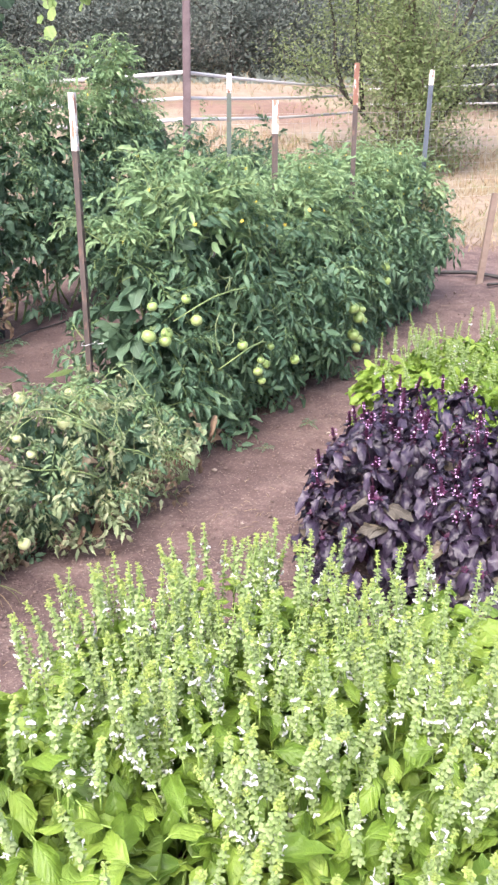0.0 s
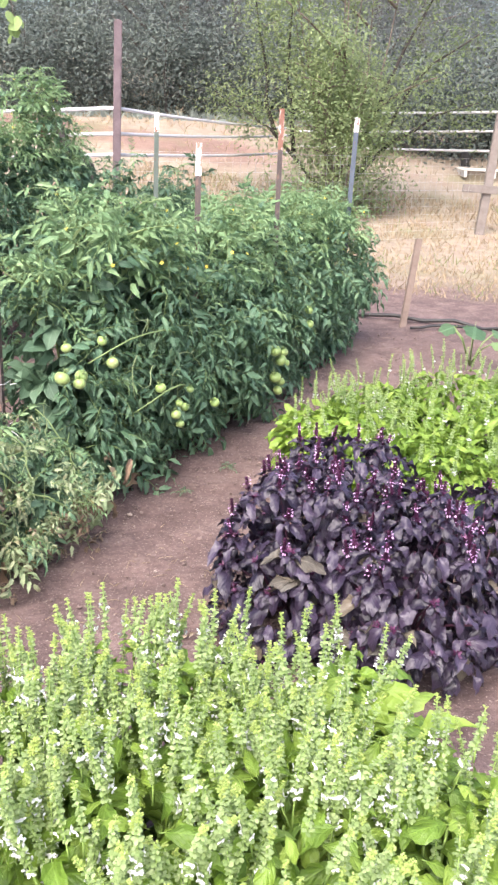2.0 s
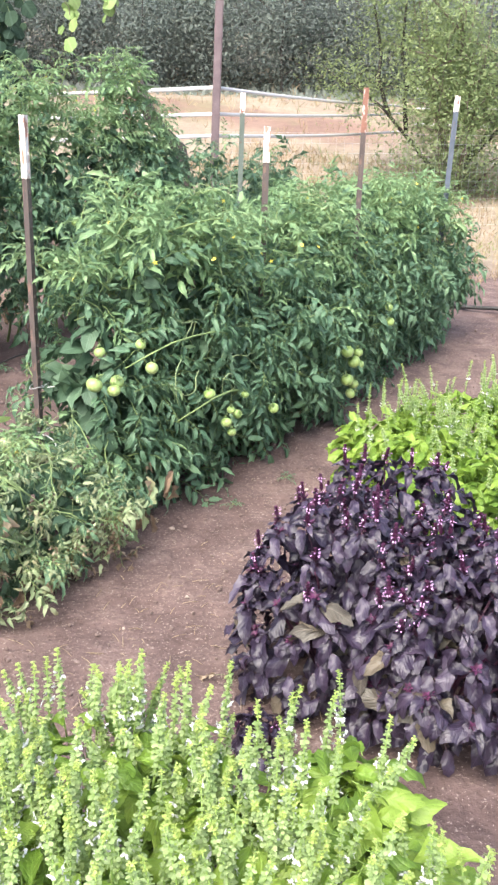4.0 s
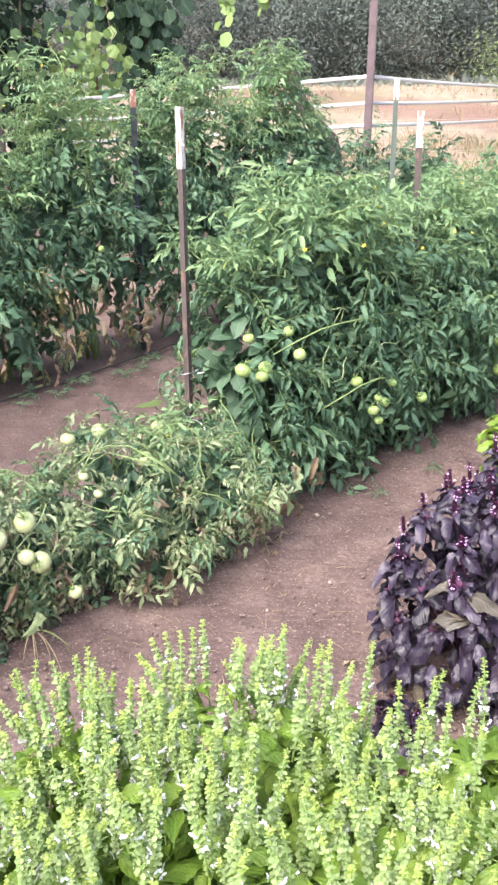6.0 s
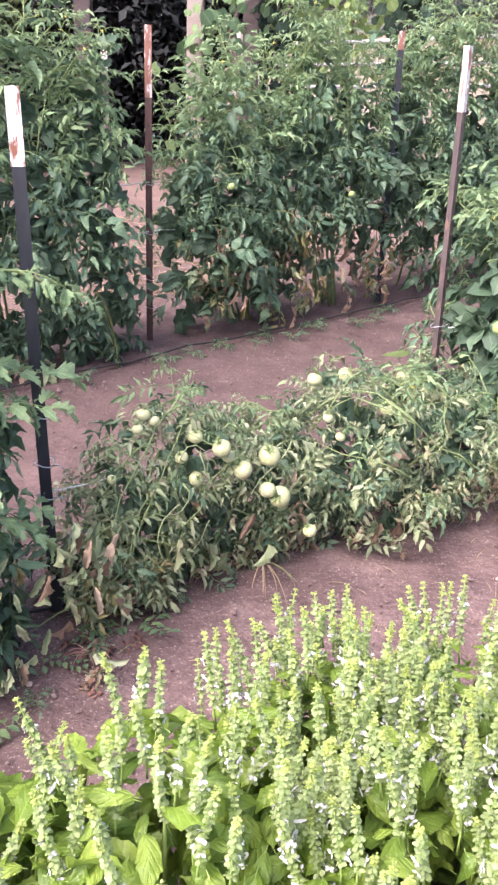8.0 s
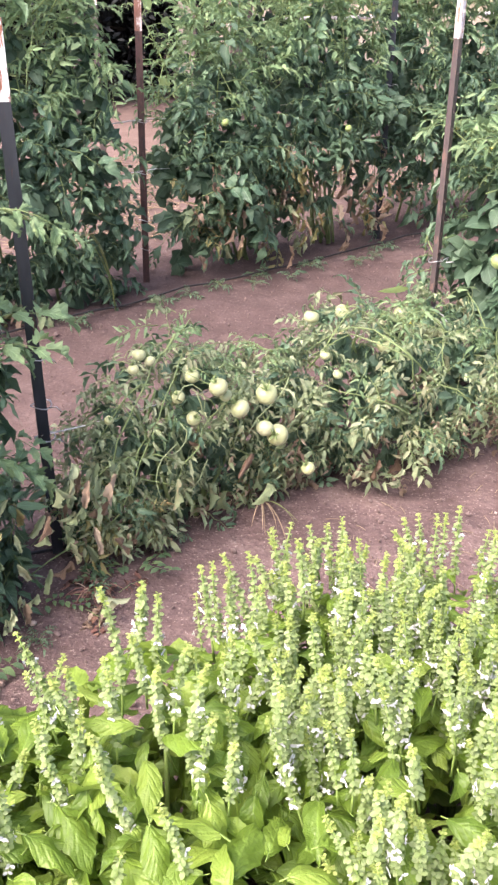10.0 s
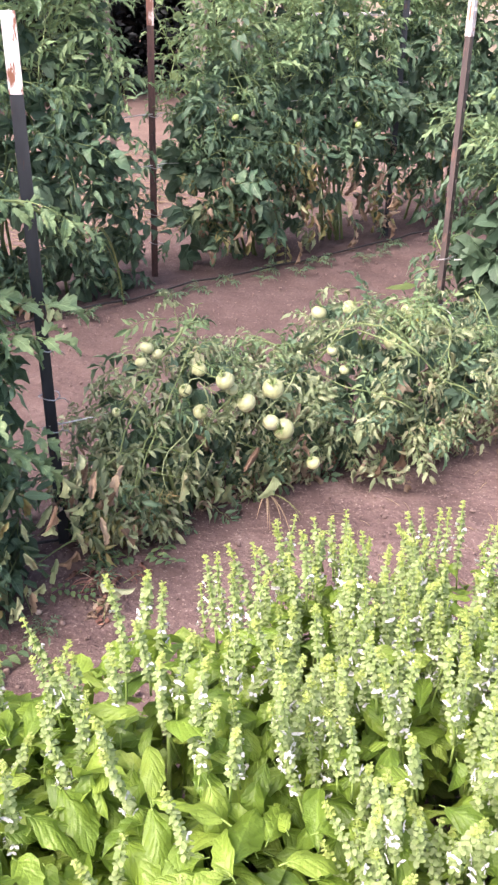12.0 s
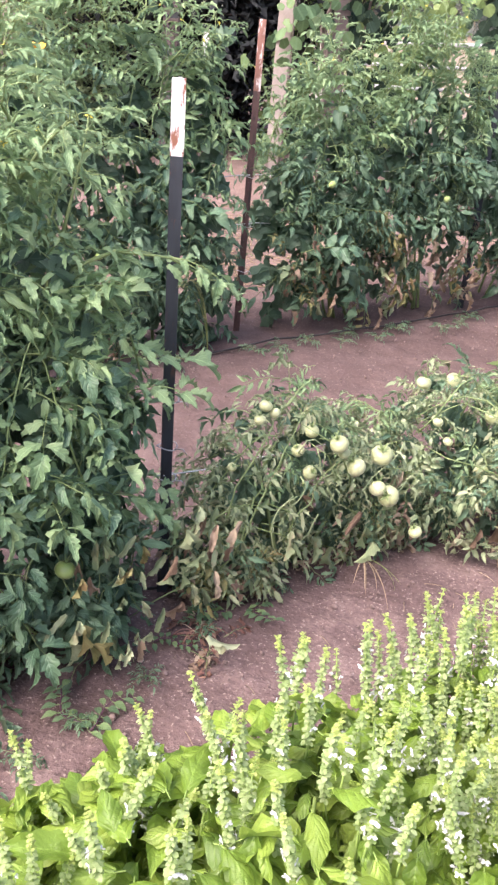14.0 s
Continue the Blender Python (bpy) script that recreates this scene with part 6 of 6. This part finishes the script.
rw = np.random.default_rng(77)
WOOD_TXT = "hazy grey-green woodland tree beyond the paddock"
first_trees = []
for i in range(18):
    a = radians(57 + i * 3.2 + rw.normal(0, 1))
    d = 27 + rw.uniform(0, 5)
    x, y = d * math.cos(a), d * math.sin(a)
    if i < 4:
        first_trees.append(tree("woodland_tree", (x, y, rise(x, y) - 0.1), 8.8, 5.8, HAZED_WOODS_GREY if i % 2 else HAZED_WOODS, BARK, 0.07, 50000, WOOD_TXT, 200 + i, 0.02, 1, 0.95, "woodland trees"))
    else:
        k = rw.uniform(0.9, 1.12)
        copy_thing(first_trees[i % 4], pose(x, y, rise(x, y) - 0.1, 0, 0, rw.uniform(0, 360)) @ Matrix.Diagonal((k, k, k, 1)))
for i in range(6):
    a = radians(56 + i * 9.5)
    x, y = 37 * math.cos(a), 37 * math.sin(a)
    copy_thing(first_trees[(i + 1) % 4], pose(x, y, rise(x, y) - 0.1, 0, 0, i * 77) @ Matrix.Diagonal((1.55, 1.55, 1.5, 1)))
for i in range(5):
    a = radians(104 + i * 2.6)
    d = 11.4 + 0.5 * math.sin(i * 2)
    x, y = d * math.cos(a), d * math.sin(a)
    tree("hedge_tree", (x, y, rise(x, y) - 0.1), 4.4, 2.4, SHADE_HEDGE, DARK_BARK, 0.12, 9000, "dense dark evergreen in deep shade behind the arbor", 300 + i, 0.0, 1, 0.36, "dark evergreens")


for i, (ang, d, h) in enumerate(((117.5, 10.5, 2.2), (121, 10.0, 2.4), (124.5, 10.5, 2.2))):
    x, y = d * math.cos(radians(ang)), d * math.sin(radians(ang))
    tree("garden_shrub", (x, y, 0), h, 1.5, SAPLING, BARK, 0.07, 6000, "pale green leafy shrub at the garden's edge", 330 + i, 0.0, 3, 0.22, "garden shrubs")


EDGE = leaf_material("woodland_shrub_leaf", (0.1, 0.12, 0.115), (0.14, 0.165, 0.15), (0.19, 0.215, 0.19), 0.8, 0.3, 0.0, spec=0.1)
for i, (ang, d, h) in enumerate(((66, 19.5, 1.9), (62.5, 19.0, 1.7), (59, 19.5, 2.0), (55.5, 19.0, 1.8), (52, 19.5, 1.9), (48.5, 19.0, 1.9), (70, 23.5, 2.4), (74, 24.2, 2.0), (78, 23.6, 2.6), (82, 24.0, 2.2), (86, 23.5, 2.4), (90, 24.0, 2.1), (94, 23.6, 2.5))):
    x, y = d * math.cos(radians(ang)), d * math.sin(radians(ang))
    tree("woodland_shrub", (x, y, rise(x, y) - 0.1), h, 2.2, EDGE, DARK_BARK, 0.09, 7000, "dark dense shrub at the woodland's edge", 340 + i, 0.0, 1, 0.42, "woodland shrubs")


def understory():
    """Dry scrub at the foot of the woodland."""
    r = np.random.default_rng(9)
    g = Geo()
    for _ in range(4200):
        a, d = radians(r.uniform(52, 140)), r.uniform(22, 26)
        x, y = d * math.cos(a), d * math.sin(a)
        k = r.uniform(0.1, 0.28)
        v, f, uv = blade(k, 0.1, 2, 2, 0.2, 0.5)
        g.add(v, f, uv, 0, frame_of((r.normal(0, 0.6), r.normal(0, 0.6), 1), (r.normal(), r.normal(), 0.3), (x, y, rise(x, y))))
    # The scrub shares the tree leaf colour with haze painted in.
    tagged(new("scrub", g.mesh("scrub", HAZED_WOODS)), "dry grey-green scrub at the edge of the woods", "scrub", kind="stuff")


understory()


# ---------------------------------------------------------------- small plants on the soil
def seedling(s, n, size, meshes, label, seed, count=6):
    r = np.random.default_rng(seed)
    p = at(s, n)
    ob = empty("weed", tuple(p), label, "weed", "weeds")
    for i in range(count):
        a = i * 6.283 / count + r.normal(0, 0.3)
        part("leaf", meshes[int(r.integers(len(meshes)))], ob, frame_of((math.cos(a), math.sin(a), r.uniform(0.1, 0.7)), (0, 0, 1), (0, 0, 0.01), size * r.uniform(0.7, 1.2)))


for i, (s, n, k) in enumerate(((0.05, 0.12, 0.30), (0.3, 0.12, 0.24), (-0.55, 0.4, 0.36), (-0.68, 0.42, 0.36), (-0.4, 0.36, 0.27), (1.85, -1.45, 0.30), (2.05, -1.42, 0.36), (2.5, -1.4, 0.36), (2.65, -1.42, 0.30), (1.5, -1.5, 0.36), (2.35, 0.5, 0.24), (2.0, 0.45, 0.21), (0.72, -0.35, 0.36), (1.7, -1.52, 0.4), (1.95, -1.55, 0.4), (2.25, -1.5, 0.42), (2.8, -1.5, 0.4), (1.35, -1.5, 0.36), (0.9, -1.5, 0.4), (-0.2, 0.3, 0.3), (0.02, 0.2, 0.3))):
    seedling(s, n, k, M_T, "small green weed growing on bare soil", 400 + i)


rweed = np.random.default_rng(91)
M_SPROUT = [simple_leaf(rweed, rweed.uniform(0.032, 0.045), rweed.uniform(0.02, 0.027), 0.3, 0.5, 0.2, 5, 2).mesh("sprout_leaf", VINE, STEM) for _ in range(4)]


def creeping_weed(s, n, turn, length, leaf, label, seed):
    """A weed that creeps over the soil: a thin stem with pairs of small round leaves."""
    r = np.random.default_rng(seed)
    ob = empty("creeping_weed", tuple(at(s, n)), label, "weed", "creeping weeds", turn)
    pts = [Vector((length * t, 0.02 * math.sin(5 * t + seed), 0.012 + 0.015 * t)) for t in np.linspace(0, 1, 7).tolist()]
    part("stem", tube_geo(pts, 0.0018, 5).mesh("stem", PURPLE_STEM), ob)
    for k, p in enumerate(pts):
        for side in (-1, 1):
            part("leaf", M_SPROUT[int(r.integers(4))], ob, frame_of((0.35, side, 0.25 + r.normal(0, 0.15)), (0, 0, 1), p, leaf * r.uniform(0.8, 1.15)))


for i, (s, n, turn, length, leaf) in enumerate(((-0.39, 0.17, 205, 0.17, 0.42), (-0.4, 0.38, 60, 0.13, 0.75), (-0.4, 0.38, 150, 0.12, 0.75), (-0.13, 0.2, 20, 0.1, 0.5), (0.1, 0.15, 250, 0.1, 0.6), (0.2, 0.18, 300, 0.1, 0.6))):
    creeping_weed(s, n, turn, length, leaf, "creeping green weed with small rounded leaves on soil", 500 + i)


def withered_weed(s, n, count, reach, seed):
    """A dried reddish weed: thin stalks that lie fanned out on the soil."""
    r = np.random.default_rng(seed)
    ob = empty("withered_weed", tuple(at(s, n)), "dried reddish weed with stalks spread flat on the soil", "weed", "withered weeds")
    for i in range(count):
        a, q = r.uniform(0, 6.28), reach * r.uniform(0.5, 1.1)
        pts = [Vector((math.cos(a + 0.5 * t * (1 if i % 2 else -1)) * q * t, math.sin(a + 0.5 * t * (1 if i % 2 else -1)) * q * t, 0.008 + 0.02 * math.sin(3.1 * t))) for t in np.linspace(0, 1, 6).tolist()]
        part("stalk", tube_geo(pts, np.linspace(0.0018, 0.0008, 6).tolist(), 4).mesh("stalk", DEAD_RED if i % 3 else DEAD), ob)


withered_weed(-0.01, 0.23, 22, 0.07, 1)
withered_weed(0.76, 1.28, 14, 0.05, 2)


def grass_tuft(s, n, size, count, seed, label, width=0.006, flat=0.6, z=0.0):
    r = np.random.default_rng(seed)
    ob = empty("grass_tuft", tuple(at(s, n)), label, "grass", "grass tufts")
    for i in range(count):
        v, f, uv = blade(size * r.uniform(0.6, 1.2), width, 8, 2, 0.3, r.uniform(0.6, 1.4), 0.15, 0.6)
        a = r.uniform(0, 6.28) if flat < 1 else r.normal(math.atan2(SIDE.y, SIDE.x), 1.2)
        part("leaf", Geo().add(v, f, uv).mesh("grass_leaf", STRAW if r.random() < 0.5 else WEED), ob, frame_of((math.cos(a) * flat, math.sin(a) * flat, 1), (math.cos(a), math.sin(a), 0.5) if flat < 1 else (0, 0, 1), (0, 0, z)))


grass_tuft(0.55, 0.2, 0.17, 8, 1, "thin dry grass tuft leaning out of the tomato row", 0.0036, 1.8, 0.06)
grass_tuft(0.1, 0.1, 0.12, 14, 2, "short green grass tuft beside the drip hose")


def squash_leaves():
    r = np.random.default_rng(12)
    ob = empty("squash_plant", (3.2, 5.2, 0), "young squash plant with broad blue-green leaves", "squash plant")
    for i in range(6):
        a = i * 1.05
        h = r.uniform(0.18, 0.3)
        tip = Vector((math.cos(a) * 0.15, math.sin(a) * 0.15, h))
        part("stem", tube_geo([(0, 0, 0), (tip.x * 0.5, tip.y * 0.5, h * 0.7), tuple(tip)], 0.005, 5).mesh("stem", STEM), ob)
        part("leaf", M_VINE[i % 5], ob, frame_of((math.cos(a), math.sin(a), -0.25), (0.1, -0.5, 1), tip, r.uniform(0.95, 1.25)))


squash_leaves()


# ---------------------------------------------------------------- small things
def flower(place, height, mat, label):
    """A single open flower on a thin stalk."""
    x, y = place
    ob = empty("garden_flower", (x, y, 0), label, "flower")
    part("stem", tube_geo([(0, 0, 0), (0.03, 0.02, height * 0.5), (0, 0, height)], [0.006, 0.005, 0.003], 5).mesh("stem", STEM), ob)
    g = Geo()
    for i in range(9):
        a = i * 0.698
        g.add(*blade(0.045, 0.024, 4, 2, 0.1, -0.3, 0.5, 0.4), 0, frame_of((math.cos(a), math.sin(a) - 0.3, 0.3), (0, -0.7, 1), (0, 0, height)))
    part("bloom", g.mesh("bloom", mat), ob)
    for i in range(6):
        a = i * 1.9
        part("leaf", M_VINE[i % 5], ob, frame_of((math.cos(a), math.sin(a), -0.1), (0, 0, 1), (0, 0, height * (0.4 + 0.08 * i)), 0.9))


flower(tuple(at(0.32, -1.56))[:2], 1.27, ORANGE, "orange garden flower on a leafy stalk among tomatoes")

loop_at = Vector((0.165, 3.3, 0.36))
loop = new("twine_loop", tube_geo([loop_at + Vector((0.055 * math.cos(w), 0.05 * math.sin(w) - 0.02, -0.012 * math.cos(2 * w) - 0.02)) for w in np.linspace(0, 6.283, 17).tolist()], 0.0022, 5).mesh("twine_loop", TWINE))
tagged(loop, "white twine loop tied round the foot of a steel post", "twine", "trellis twine")


def seed_stalks(s, n, count, reach, seed):
    """Arching stalks of a grass gone to seed."""
    r = np.random.default_rng(seed)
    ob = empty("seeding_grass", tuple(at(s, n)), "tall thin grass with arching pale seed stalks", "grass", "grass tufts")
    for i in range(count):
        a = r.uniform(2.2, 4.6)
        d = Vector((math.cos(a), math.sin(a), 0))
        top = r.uniform(0.4, 0.52)
        pts = [d * (reach * t**1.6) + Vector((0, 0, top * (1 - (1 - t) ** 1.8) - 0.1 * t**4)) for t in np.linspace(0, 1, 9).tolist()]
        part("stalk", tube_geo(pts, np.linspace(0.0018, 0.0008, 9).tolist(), 4).mesh("stalk", WEED), ob)


seed_stalks(1.12, -1.55, 7, 0.24, 4)

# the one broad leaf and the hanging withered leaves by the post
for s, n, z, mats, k, turn in ((1.26, 0.02, 0.5, M_VINE_LIT, 0.8, 40), (1.34, 0.2, 0.2, M_VINE, 0.6, 200)):
    ob = new("broad_leaf", mats[1])
    ob.matrix_basis = pose(*at(s, n, z), -25, 10, turn) @ Matrix.Diagonal((k, k, k, 1))
    tagged(ob, "single broad smooth leaf standing among wilted tomatoes", "leaf", "broad leaves")
for i, (s, n, turn, size) in enumerate(((-0.02, 0.24, 20, 0.7), (0.03, 0.2, 100, 0.6), (0.0, 0.27, 190, 0.75), (-0.05, 0.2, 280, 0.6), (0.04, 0.26, 330, 0.55), (-0.03, 0.3, 70, 0.5))):
    dry_leaf(s, n, turn, size, M_RED)
for i, (s, n, turn, size) in enumerate(((0.73, 1.3, 20, 0.5), (0.8, 1.27, 100, 0.45), (0.7, 1.25, 190, 0.4), (0.86, 1.33, 280, 0.45))):
    dry_leaf(s, n, turn, size, M_RED)
